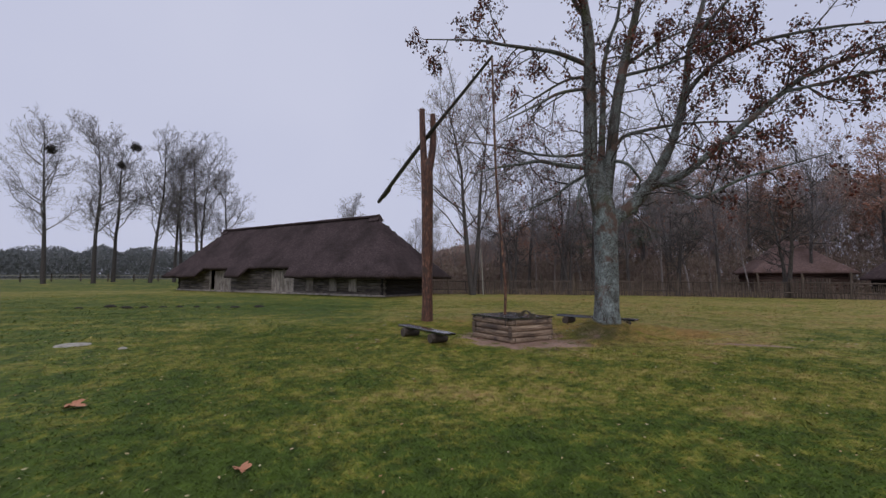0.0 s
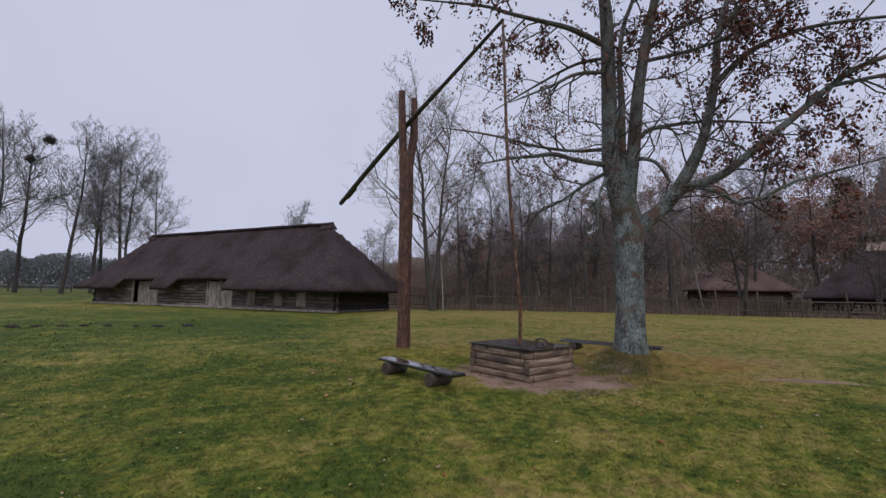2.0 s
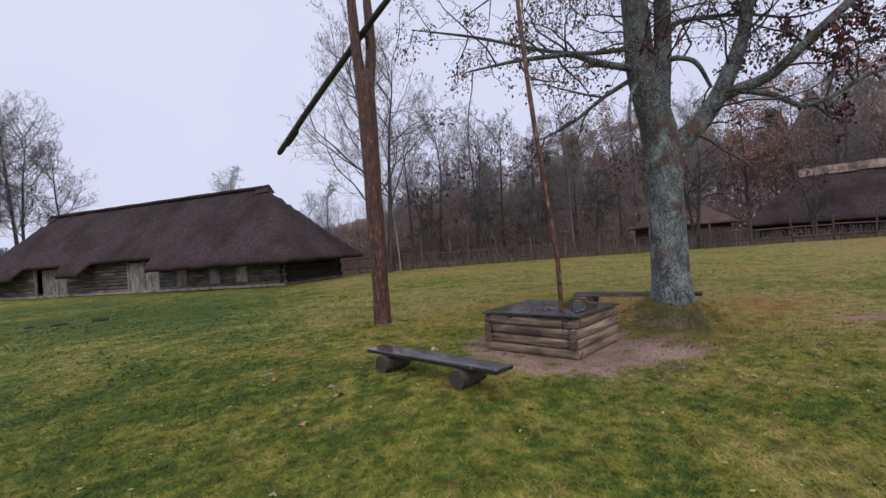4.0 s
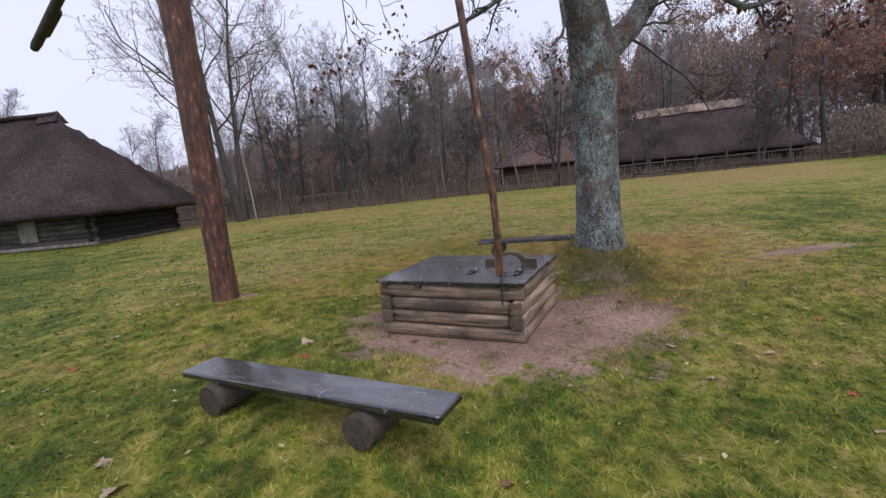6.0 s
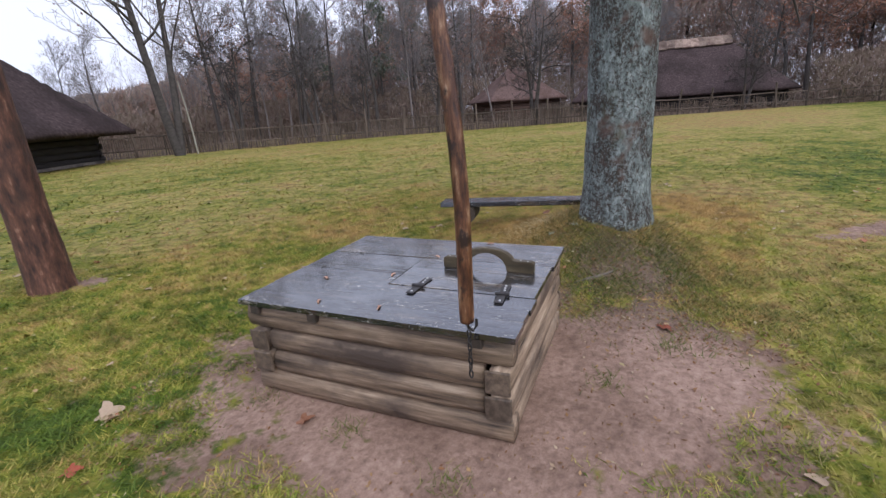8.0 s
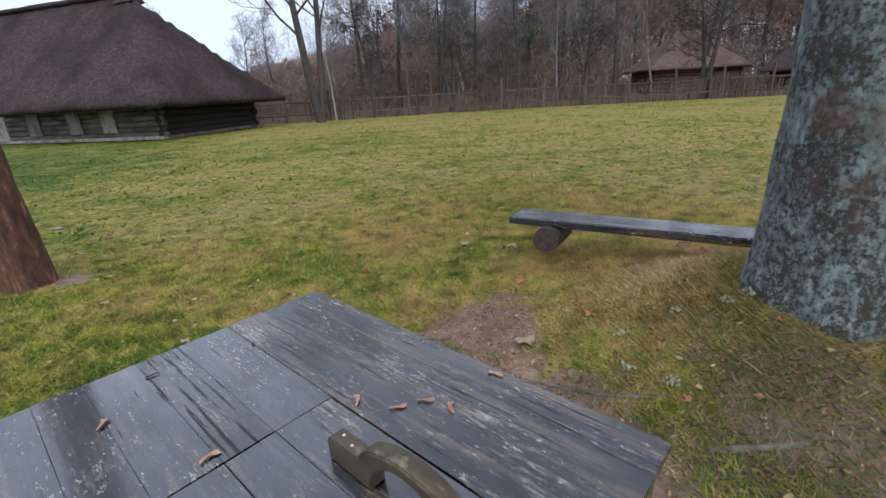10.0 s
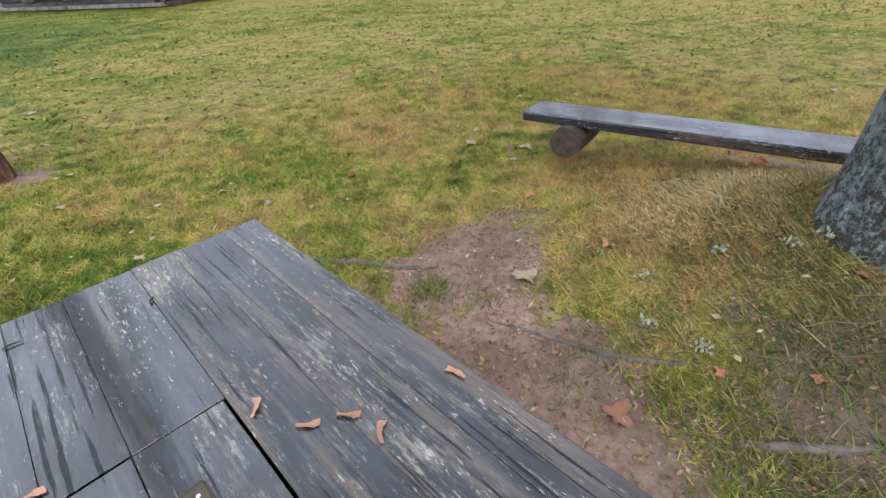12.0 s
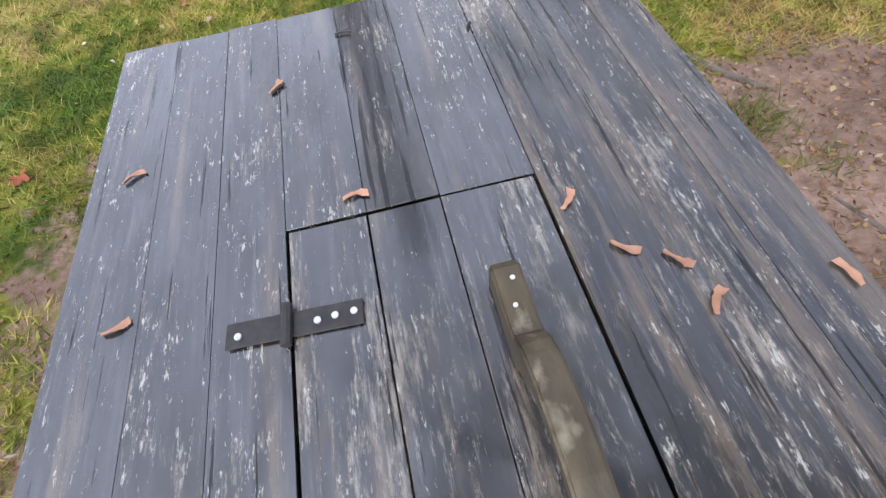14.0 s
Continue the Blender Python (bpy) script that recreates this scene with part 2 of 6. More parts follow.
def blade_material(name, island, gain):
    m, n, l, b = nodes_of(name)
    c, _, _ = grass_colour(n, l, island, gain)
    l.new(c, b.inputs["Base Color"])
    b.inputs["Roughness"].default_value, b.inputs["Specular IOR Level"].default_value = 0.55, 0.25
    return m


def plank_material(name="wet_boards", ior=2.0, wear=1.05, soaked=0.54, relief=0.5, brown=0.54, split=0.635):
    """Wet, blackened boards with a blue sky sheen, worn to bare grey and ochre fibres in streaks along the grain (y)."""
    m, n, l, b = nodes_of(name)
    tc, info = n.new("ShaderNodeTexCoord"), n.new("ShaderNodeObjectInfo")
    comb, sh = n.new("ShaderNodeCombineXYZ"), n.new("ShaderNodeVectorMath")
    sh.operation = "ADD"
    mul = n.new("ShaderNodeMath"); mul.operation = "MULTIPLY"; mul.inputs[1].default_value = 31.0
    l.new(info.outputs["Random"], mul.inputs[0])
    l.new(mul.outputs[0], comb.inputs[0]); l.new(mul.outputs[0], comb.inputs[1])
    l.new(tc.outputs["Object"], sh.inputs[0]); l.new(comb.outputs[0], sh.inputs[1])
    grain = noise_node(n, l, sh.outputs[0], 85.0, 9.0, (1, 0.045, 1), 0.74)
    worn = noise_node(n, l, sh.outputs[0], 58.0, 10.0, (1.5, 0.22, 1), 0.80)
    patch = noise_node(n, l, sh.outputs[0], 4.2, 6.0, (1.5, 0.55, 1), 0.65)
    base = ramp(n, [(0.38, (0.003, 0.003, 0.004)), (0.52, (0.015, 0.016, 0.021)), (0.66, (0.056, 0.057, 0.064))])
    l.new(grain.outputs["Fac"], base.inputs["Fac"])
    pale = ramp(n, [(0.3, (0.10, 0.075, 0.052)), (0.6, (0.30, 0.265, 0.22))])
    l.new(grain.outputs["Fac"], pale.inputs["Fac"])
    w = n.new("ShaderNodeMath"); w.operation = "MULTIPLY_ADD"; w.inputs[1].default_value = 0.9
    l.new(patch.outputs["Fac"], w.inputs[0]); l.new(worn.outputs["Fac"], w.inputs[2])
    wr = n.new("ShaderNodeMapRange")
    wr.inputs["From Min"].default_value, wr.inputs["From Max"].default_value, wr.inputs["To Max"].default_value = wear, wear + 0.13, 0.8
    l.new(w.outputs[0], wr.inputs["Value"])
    sheen = n.new("ShaderNodeMapRange")
    sheen.inputs["From Min"].default_value, sheen.inputs["From Max"].default_value = 0.36, 0.60
    sheen.inputs["To Min"].default_value, sheen.inputs["To Max"].default_value = 1.0, 0.65
    l.new(patch.outputs["Fac"], sheen.inputs["Value"])
    mx = n.new("ShaderNodeMixRGB")
    l.new(wr.outputs[0], mx.inputs[0]); l.new(base.outputs["Color"], mx.inputs[1]); l.new(pale.outputs["Color"], mx.inputs[2])
    streak = noise_node(n, l, sh.outputs[0], 9.0, 8.0, (1.9, 0.13, 1), 0.66)
    sr = ramp(n, [(brown, (0, 0, 0)), (brown + 0.12, (0.6, 0.6, 0.6))])
    l.new(streak.outputs["Fac"], sr.inputs["Fac"])
    m4 = n.new("ShaderNodeMixRGB"); m4.inputs[2].default_value = (0.150, 0.108, 0.070, 1)
    l.new(sr.outputs["Color"], m4.inputs[0]); l.new(mx.outputs["Color"], m4.inputs[1])
    chip = noise_node(n, l, sh.outputs[0], 95.0, 9.0, (1, 0.26, 1), 0.74)
    cr = ramp(n, [(0.60, (0, 0, 0)), (0.65, (0.9, 0.9, 0.9))])
    zone = n.new("ShaderNodeMath"); zone.operation = "MULTIPLY_ADD"; zone.inputs[1].default_value, zone.inputs[2].default_value = 0.36, -0.185
    l.new(patch.outputs["Fac"], zone.inputs[0])
    sumz = n.new("ShaderNodeMath"); sumz.operation = "ADD"
    l.new(chip.outputs["Fac"], sumz.inputs[0]); l.new(zone.outputs[0], sumz.inputs[1])
    l.new(sumz.outputs[0], cr.inputs["Fac"])
    m5 = n.new("ShaderNodeMixRGB"); m5.inputs[2].default_value = (0.42, 0.40, 0.36, 1)
    l.new(cr.outputs["Color"], m5.inputs[0]); l.new(m4.outputs["Color"], m5.inputs[1])
    soak = noise_node(n, l, sh.outputs[0], 2.6, 5.0, (1.4, 0.6, 1), 0.6)
    kr = ramp(n, [(soaked, (1, 1, 1)), (soaked + 0.08, (0.14, 0.135, 0.13))])
    l.new(soak.outputs["Fac"], kr.inputs["Fac"])
    m6 = n.new("ShaderNodeMixRGB"); m6.blend_type = "MULTIPLY"; m6.inputs[0].default_value = 1.0
    l.new(m5.outputs["Color"], m6.inputs[1]); l.new(kr.outputs["Color"], m6.inputs[2])
    crack = noise_node(n, l, sh.outputs[0], 75.0, 6.0, (1, 0.030, 1), 0.62)
    kk = ramp(n, [(split, (1, 1, 1)), (split + 0.025, (0.06, 0.055, 0.05))])
    l.new(crack.outputs["Fac"], kk.inputs["Fac"])
    m7 = n.new("ShaderNodeMixRGB"); m7.blend_type = "MULTIPLY"; m7.inputs[0].default_value = 1.0
    l.new(m6.outputs["Color"], m7.inputs[1]); l.new(kk.outputs["Color"], m7.inputs[2])
    l.new(m7.outputs["Color"], b.inputs["Base Color"])
    gloss = n.new("ShaderNodeMath"); gloss.operation = "MULTIPLY"
    l.new(sheen.outputs[0], gloss.inputs[0]); l.new(kk.outputs["Color"], gloss.inputs[1])
    l.new(gloss.outputs[0], b.inputs["Coat Weight"])
    rr = ramp(n, [(0.35, (0.10, 0.10, 0.10)), (0.65, (0.30, 0.30, 0.30))])
    l.new(worn.outputs["Fac"], rr.inputs["Fac"])
    l.new(rr.outputs["Color"], b.inputs["Roughness"])
    b.inputs["Specular IOR Level"].default_value = 0.6
    b.inputs["Coat Weight"].default_value, b.inputs["Coat Roughness"].default_value, b.inputs["Coat IOR"].default_value = 1.0, 0.07, ior
    bp = n.new("ShaderNodeBump")
    bp.inputs["Strength"].default_value, bp.inputs["Distance"].default_value = relief, 0.004
    l.new(grain.outputs["Fac"], bp.inputs["Height"])
    l.new(bp.outputs["Normal"], b.inputs["Normal"])
    film_ = n.new("ShaderNodeBump")
    film_.inputs["Strength"].default_value, film_.inputs["Distance"].default_value = 0.045 * relief / 0.5, 0.002
    l.new(worn.outputs["Fac"], film_.inputs["Height"])
    l.new(film_.outputs["Normal"], b.inputs["Coat Normal"])
    return m


def bark_material():
    """Grey bark under a blue-green crust of lichen, with reddish bare patches and moss."""
    m, n, l, b = nodes_of("lichen_bark")
    tc = n.new("ShaderNodeTexCoord")
    f = noise_node(n, l, tc.outputs["Object"], 26.0, 9.0, (1, 1, 0.5), 0.75)
    li = noise_node(n, l, tc.outputs["Object"], 40.0, 10.0, (1, 1, 0.8), 0.82)
    pa = noise_node(n, l, tc.outputs["Object"], 1.7, 4.0)
    bark = ramp(n, [(0.3, (0.020, 0.016, 0.013)), (0.6, (0.095, 0.076, 0.062))])
    l.new(f.outputs["Fac"], bark.inputs["Fac"])
    lich = ramp(n, [(0.32, (0.10, 0.118, 0.110)), (0.50, (0.23, 0.27, 0.26)), (0.66, (0.45, 0.50, 0.485))])
    l.new(f.outputs["Fac"], lich.inputs["Fac"])
    lr = ramp(n, [(0.47, (0, 0, 0)), (0.53, (1, 1, 1))])
    where = noise_node(n, l, tc.outputs["Object"], 3.6, 5.0, (1, 1, 0.7))
    wm = n.new("ShaderNodeMath"); wm.operation = "MULTIPLY_ADD"; wm.inputs[1].default_value = 0.42
    off = n.new("ShaderNodeMath"); off.operation = "SUBTRACT"; off.inputs[1].default_value = 0.195
    l.new(where.outputs["Fac"], wm.inputs[0]); l.new(li.outputs["Fac"], wm.inputs[2])
    l.new(wm.outputs[0], off.inputs[0]); l.new(off.outputs[0], lr.inputs["Fac"])
    sep = n.new("ShaderNodeSeparateXYZ"); l.new(tc.outputs["Object"], sep.inputs[0])
    hi = n.new("ShaderNodeMapRange")
    hi.inputs["From Min"].default_value, hi.inputs["From Max"].default_value = 3.0, 6.5
    hi.inputs["To Min"].default_value, hi.inputs["To Max"].default_value = 1.0, 0.35
    l.new(sep.outputs["Z"], hi.inputs["Value"])
    cover = n.new("ShaderNodeMath"); cover.operation = "MULTIPLY"
    l.new(lr.outputs["Color"], cover.inputs[0]); l.new(hi.outputs[0], cover.inputs[1])
    mx = n.new("ShaderNodeMixRGB")
    l.new(cover.outputs[0], mx.inputs[0]); l.new(bark.outputs["Color"], mx.inputs[1]); l.new(lich.outputs["Color"], mx.inputs[2])
    pr = ramp(n, [(0.55, (0, 0, 0)), (0.62, (0.85, 0.85, 0.85))])
    l.new(pa.outputs["Fac"], pr.inputs["Fac"])
    m2 = n.new("ShaderNodeMixRGB"); m2.inputs[2].default_value = (0.150, 0.082, 0.060, 1)
    l.new(pr.outputs["Color"], m2.inputs[0]); l.new(mx.outputs["Color"], m2.inputs[1])
    mo = noise_node(n, l, tc.outputs["Object"], 1.3, 4.0, (1, 1, 0.5))
    mr = ramp(n, [(0.55, (0, 0, 0)), (0.66, (0.8, 0.8, 0.8))])
    l.new(mo.outputs["Fac"], mr.inputs["Fac"])
    m3 = n.new("ShaderNodeMixRGB"); m3.inputs[2].default_value = (0.07, 0.075, 0.018, 1)
    l.new(mr.outputs["Color"], m3.inputs[0]); l.new(m2.outputs["Color"], m3.inputs[1])
    l.new(m3.outputs["Color"], b.inputs["Base Color"])
    b.inputs["Roughness"].default_value = 0.85
    bp = n.new("ShaderNodeBump"); bp.inputs["Strength"].default_value, bp.inputs["Distance"].default_value = 0.9, 0.03
    ad = n.new("ShaderNodeMath"); ad.operation = "MULTIPLY_ADD"; ad.inputs[1].default_value = 0.35
    l.new(lr.outputs["Color"], ad.inputs[0]); l.new(f.outputs["Fac"], ad.inputs[2])
    l.new(ad.outputs[0], bp.inputs["Height"]); l.new(bp.outputs["Normal"], b.inputs["Normal"])
    return m


MEADOW, BLADES, FAR_BLADES, WET, BARK = ground_material(), blade_material("grass_blades", 0.20, 1.38), blade_material("meadow_blades", 0.10, 1.30), plank_material(), bark_material()
FINE_BLADES = blade_material("fine_blades", 0.32, 1.85)
WET_BENCH = plank_material("wet_bench_plank", 1.7, 1.12)
SOAKED = plank_material("soaked_split_board", 2.0, 0.98, 0.47, 1.0, 0.54, 0.55)
HATCH = plank_material("scuffed_hatch_boards", 1.9, 0.95, 0.56, 0.5, 0.52, 0.63)
# worn brown; the tree's dark reflection is also put into colour and coat
WORN_TREE_DULLED = plank_material("worn_tree_dulled_boards", 1.55, 0.99, 0.55, 0.8, 0.47, 0.60)
THATCH = surface("old_thatch", [(0.3, (0.034, 0.024, 0.024)), (0.55, (0.076, 0.055, 0.056)), (0.75, (0.135, 0.102, 0.102))], 7.0, (1, 1, 1), (0.85, 1.0), 0.9,
                 (0.030, 0.023, 0.022), 0.35, (0.45, 0.7), dist=0.08, specular=0.1)
RED_ROOF = surface("brown_shingle", [(0.3, (0.085, 0.052, 0.047)), (0.7, (0.190, 0.128, 0.116))], 6.0, (1, 1, 1), (0.8, 1.0), 0.6, (0.09, 0.055, 0.045), 0.5, dist=0.05, specular=0.2)
PALE_THATCH = surface("fresh_straw_ridge", [(0.3, (0.15, 0.105, 0.082)), (0.7, (0.34, 0.255, 0.205))], 8.0, rough=(0.8, 1.0), stain=(0.10, 0.062, 0.050), stain_scale=1.2, vary=0.35)
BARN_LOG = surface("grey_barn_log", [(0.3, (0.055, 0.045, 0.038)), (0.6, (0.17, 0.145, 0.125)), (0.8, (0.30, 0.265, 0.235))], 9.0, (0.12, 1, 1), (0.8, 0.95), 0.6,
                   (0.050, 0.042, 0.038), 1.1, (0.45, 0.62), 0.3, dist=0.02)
# near-black copy of the grey log, shade put into its colour
DARK_LOG = surface("shade_dark_log", [(0.3, (0.009, 0.008, 0.008)), (0.7, (0.034, 0.028, 0.026))], 9.0, (0.12, 1, 1), (0.8, 0.95), 0.6, vary=0.3, dist=0.02)
BROWN_LOG = surface("brown_house_log", [(0.3, (0.045, 0.028, 0.022)), (0.7, (0.150, 0.092, 0.070))], 9.0, (0.12, 1, 1), (0.8, 0.95), 0.6, vary=0.25, dist=0.02)
GREY_BOARD = surface("bleached_board", [(0.3, (0.16, 0.135, 0.115)), (0.7, (0.40, 0.36, 0.32))], 14.0, (1, 1, 0.08), (0.75, 0.95), 0.5, (0.12, 0.10, 0.085), 2.0, vary=0.2)
WELL_LOG = surface("hewn_well_log", [(0.30, (0.034, 0.024, 0.018)), (0.45, (0.205, 0.142, 0.094)), (0.56, (0.32, 0.230, 0.158)), (0.70, (0.50, 0.39, 0.285))], 22.0, (0.08, 1, 1), (0.5, 0.85), 0.9,
                   (0.075, 0.052, 0.040), 3.0, (0.48, 0.66), 0.18, dist=0.012)
LOG_END = surface("wet_log_end", [(0.3, (0.022, 0.017, 0.014)), (0.7, (0.095, 0.070, 0.052))], 24.0, rough=(0.5, 0.8), vary=0.3)
NOTCH_END = surface("squared_log_end", [(0.3, (0.045, 0.031, 0.023)), (0.7, (0.20, 0.145, 0.102))], 26.0, rough=(0.5, 0.8), vary=0.25, dist=0.006)
POST_WOOD = surface("red_brown_post", [(0.34, (0.030, 0.015, 0.012)), (0.50, (0.105, 0.045, 0.030)), (0.60, (0.17, 0.076, 0.048)), (0.68, (0.36, 0.20, 0.135))], 18.0, (1, 1, 0.28), (0.5, 0.8), 0.9,
                    (0.060, 0.032, 0.024), 4.5, (0.54, 0.66), dist=0.02)
POLE_WOOD = surface("peeled_pole", [(0.36, (0.028, 0.011, 0.007)), (0.50, (0.110, 0.042, 0.020)), (0.60, (0.215, 0.105, 0.052)), (0.68, (0.42, 0.28, 0.18))], 30.0, (1, 1, 0.22), (0.2, 0.5), 0.9,
                    (0.030, 0.014, 0.010), 15.0, (0.53, 0.60), dist=0.008)
SWEEP_WOOD = surface("weathered_beam", [(0.3, (0.020, 0.018, 0.016)), (0.7, (0.085, 0.075, 0.068))], 12.0, (1, 0.1, 1), (0.6, 0.9), 0.5)
HANDLE_WOOD = surface("mossy_handle", [(0.3, (0.030, 0.022, 0.012)), (0.55, (0.085, 0.064, 0.034)), (0.75, (0.19, 0.155, 0.10))], 16.0, (1, 0.25, 1), (0.3, 0.65), 0.6, (0.24, 0.20, 0.14), 9.0, (0.60, 0.68), dist=0.004)
FRESH_WOOD = surface("fresh_batten", [(0.3, (0.10, 0.055, 0.022)), (0.7, (0.42, 0.27, 0.13))], 18.0, (1, 0.08, 1), (0.6, 0.85), 0.4, (0.06, 0.035, 0.02), 4.0, dist=0.004)
IRON = surface("dark_iron", [(0.3, (0.012, 0.011, 0.012)), (0.7, (0.045, 0.038, 0.036))], 40.0, rough=(0.35, 0.6), bump=0.2, dist=0.002)
NAIL = surface("bright_nail", [(0.3, (0.45, 0.45, 0.46)), (0.7, (0.7, 0.7, 0.7))], 60.0, rough=(0.3, 0.5), bump=0.0)
TWIG = surface("dark_twig", [(0.3, (0.030, 0.026, 0.024)), (0.7, (0.100, 0.086, 0.078))], 6.0, rough=(0.8, 0.95), bump=0.3)
GREY_TWIG = surface("grey_twig", [(0.3, (0.150, 0.128, 0.122)), (0.7, (0.280, 0.245, 0.230))], 6.0, rough=(0.8, 0.95), bump=0.2)
FENCE_WOOD = surface("fence_wood", [(0.3, (0.036, 0.026, 0.021)), (0.7, (0.15, 0.115, 0.090))], 12.0, (1, 1, 0.1), (0.8, 0.95), 0.4, vary=0.35)
PALE_FENCE = surface("bleached_rail", [(0.3, (0.22, 0.21, 0.17)), (0.7, (0.42, 0.40, 0.34))], 12.0, (1, 1, 0.1), (0.8, 0.95), 0.3)
STONE = surface("pale_stone", [(0.3, (0.20, 0.185, 0.155)), (0.7, (0.40, 0.37, 0.32))], 9.0, rough=(0.8, 0.95), bump=0.6, vary=0.2)
ROOT = surface("worn_root", [(0.3, (0.06, 0.048, 0.040)), (0.7, (0.20, 0.165, 0.14))], 20.0, rough=(0.7, 0.9), bump=0.5)
SOIL = surface("fresh_soil", [(0.3, (0.010, 0.008, 0.007)), (0.7, (0.045, 0.034, 0.026))], 12.0, rough=(0.85, 1.0), bump=0.7, dist=0.02)
BROWN_LEAF = leafy("brown_leaf", [(0.0, (0.095, 0.030, 0.022)), (0.35, (0.200, 0.062, 0.038)), (0.7, (0.115, 0.060, 0.050)), (1.0, (0.050, 0.036, 0.034))])
# far wood colours run pale: haze is painted into leaves and brushwood
RUSSET = leafy("russet_leaf", [(0.0, (0.26, 0.145, 0.105)), (0.4, (0.43, 0.195, 0.125)), (0.75, (0.33, 0.205, 0.150)), (1.0, (0.25, 0.180, 0.145))])
PINE = leafy("pine_needles", [(0.0, (0.065, 0.083, 0.061)), (0.6, (0.098, 0.122, 0.081)), (1.0, (0.137, 0.153, 0.104))])
# pale blue-grey: distance haze is painted into the forest colour
HAZY = leafy("haze_painted_forest", [(0.0, (0.125, 0.137, 0.140)), (0.5, (0.145, 0.155, 0.156)), (1.0, (0.165, 0.168, 0.168))])
WOODS = leafy("thicket", [(0.0, (0.315, 0.215, 0.184)), (0.3, (0.357, 0.268, 0.236)), (0.55, (0.370, 0.225, 0.172)), (0.75, (0.284, 0.247, 0.184)), (1.0, (0.378, 0.310, 0.278))])
UNDER = leafy("brushwood", [(0.0, (0.148, 0.102, 0.082)), (0.4, (0.204, 0.145, 0.117)), (0.7, (0.168, 0.138, 0.093)), (1.0, (0.250, 0.189, 0.158))])
# twig colour lifted pale, with the haze of distance painted in
FAR_TWIG = surface("haze_painted_twig", [(0.3, (0.150, 0.138, 0.140)), (0.7, (0.250, 0.232, 0.232))], 6.0, rough=(0.8, 0.95), bump=0.2)
FALLEN = surface("fallen_leaf", [(0.3, (0.22, 0.085, 0.042)), (0.7, (0.42, 0.19, 0.105))], 30.0, rough=(0.5, 0.75), bump=0.3, vary=0.45, dist=0.003)
PALE_LEAF = surface("pale_leaf", [(0.3, (0.30, 0.20, 0.125)), (0.7, (0.50, 0.385, 0.27))], 30.0, rough=(0.5, 0.75), bump=0.3, vary=0.2, dist=0.003)
HUSK = surface("dry_husk", [(0.3, (0.36, 0.17, 0.10)), (0.7, (0.52, 0.29, 0.19))], 40.0, rough=(0.5, 0.75), bump=0.3, vary=0.2, dist=0.002)
RED_LEAF = surface("red_leaf", [(0.3, (0.16, 0.030, 0.018)), (0.7, (0.36, 0.085, 0.035))], 30.0, rough=(0.5, 0.75), bump=0.3, vary=0.3, dist=0.003)
LITTER = leafy("leaf_litter", [(0.0, (0.22, 0.10, 0.045)), (0.3, (0.33, 0.21, 0.10)), (0.6, (0.15, 0.070, 0.035)), (0.85, (0.30, 0.20, 0.12)), (1.0, (0.40, 0.31, 0.22))])
SCRAPS = leafy("pale_scraps", [(0.0, (0.30, 0.24, 0.12)), (0.5, (0.42, 0.37, 0.20)), (0.8, (0.34, 0.20, 0.09)), (1.0, (0.52, 0.48, 0.34))])
DRY_GRASS = leafy("dry_grass", [(0.0, (0.20, 0.150, 0.062)), (0.35, (0.36, 0.28, 0.135)), (0.6, (0.10, 0.115, 0.026)), (0.85, (0.15, 0.150, 0.040)), (1.0, (0.46, 0.38, 0.22))])
STRAW_MAT = leafy("matted_straw", [(0.0, (0.38, 0.29, 0.14)), (0.5, (0.55, 0.44, 0.24)), (0.85, (0.30, 0.25, 0.09)), (1.0, (0.64, 0.54, 0.34))])
TUFT_GREEN = leafy("tuft_green", [(0.0, (0.055, 0.085, 0.014)), (0.5, (0.115, 0.135, 0.028)), (0.8, (0.22, 0.19, 0.070)), (1.0, (0.30, 0.24, 0.11))])
FLOWER = surface("grey_white_lichen", [(0.3, (0.27, 0.28, 0.18)), (0.7, (0.50, 0.50, 0.38))], 30.0, bump=0.2)


# ---------------------------------------------------------------- building helpers
def link(name, me, material, parent=None, label="", m=None, smooth=False):
    ob = new(name, me)
    if material and not me.materials:
        me.materials.append(material)
    if smooth:
        me.polygons.foreach_set("use_smooth", [True] * len(me.polygons))
    if parent:
        ob.parent = parent
    if m is not None:
        ob.matrix_basis = m
    if label:
        ob["label"] = label
    return ob


def part(name, bm, material, parent=None, label="", m=None, smooth=False):
    me = bpy.data.meshes.new(name)
    bm.to_mesh(me)
    bm.free()
    return link(name, me, material, parent, label, m, smooth)


def thing(name, m, label, category, group="", kind=""):
    ob = new(name)
    ob.matrix_basis = m
    return tagged(ob, label, category, group, kind)


def array_mesh(name, verts, faces):
    """A mesh from numpy arrays; all faces have the same number of corners."""
    me = bpy.data.meshes.new(name)
    nf, k = faces.shape
    me.vertices.add(len(verts))
    me.vertices.foreach_set("co", verts.astype(np.float32).ravel())
    me.loops.add(nf * k)
    me.polygons.add(nf)
    me.polygons.foreach_set("loop_start", np.arange(0, nf * k, k, dtype=np.int32))
    me.loops.foreach_set("vertex_index", faces.astype(np.int32).ravel())
    me.update(calc_edges=True)
    return me


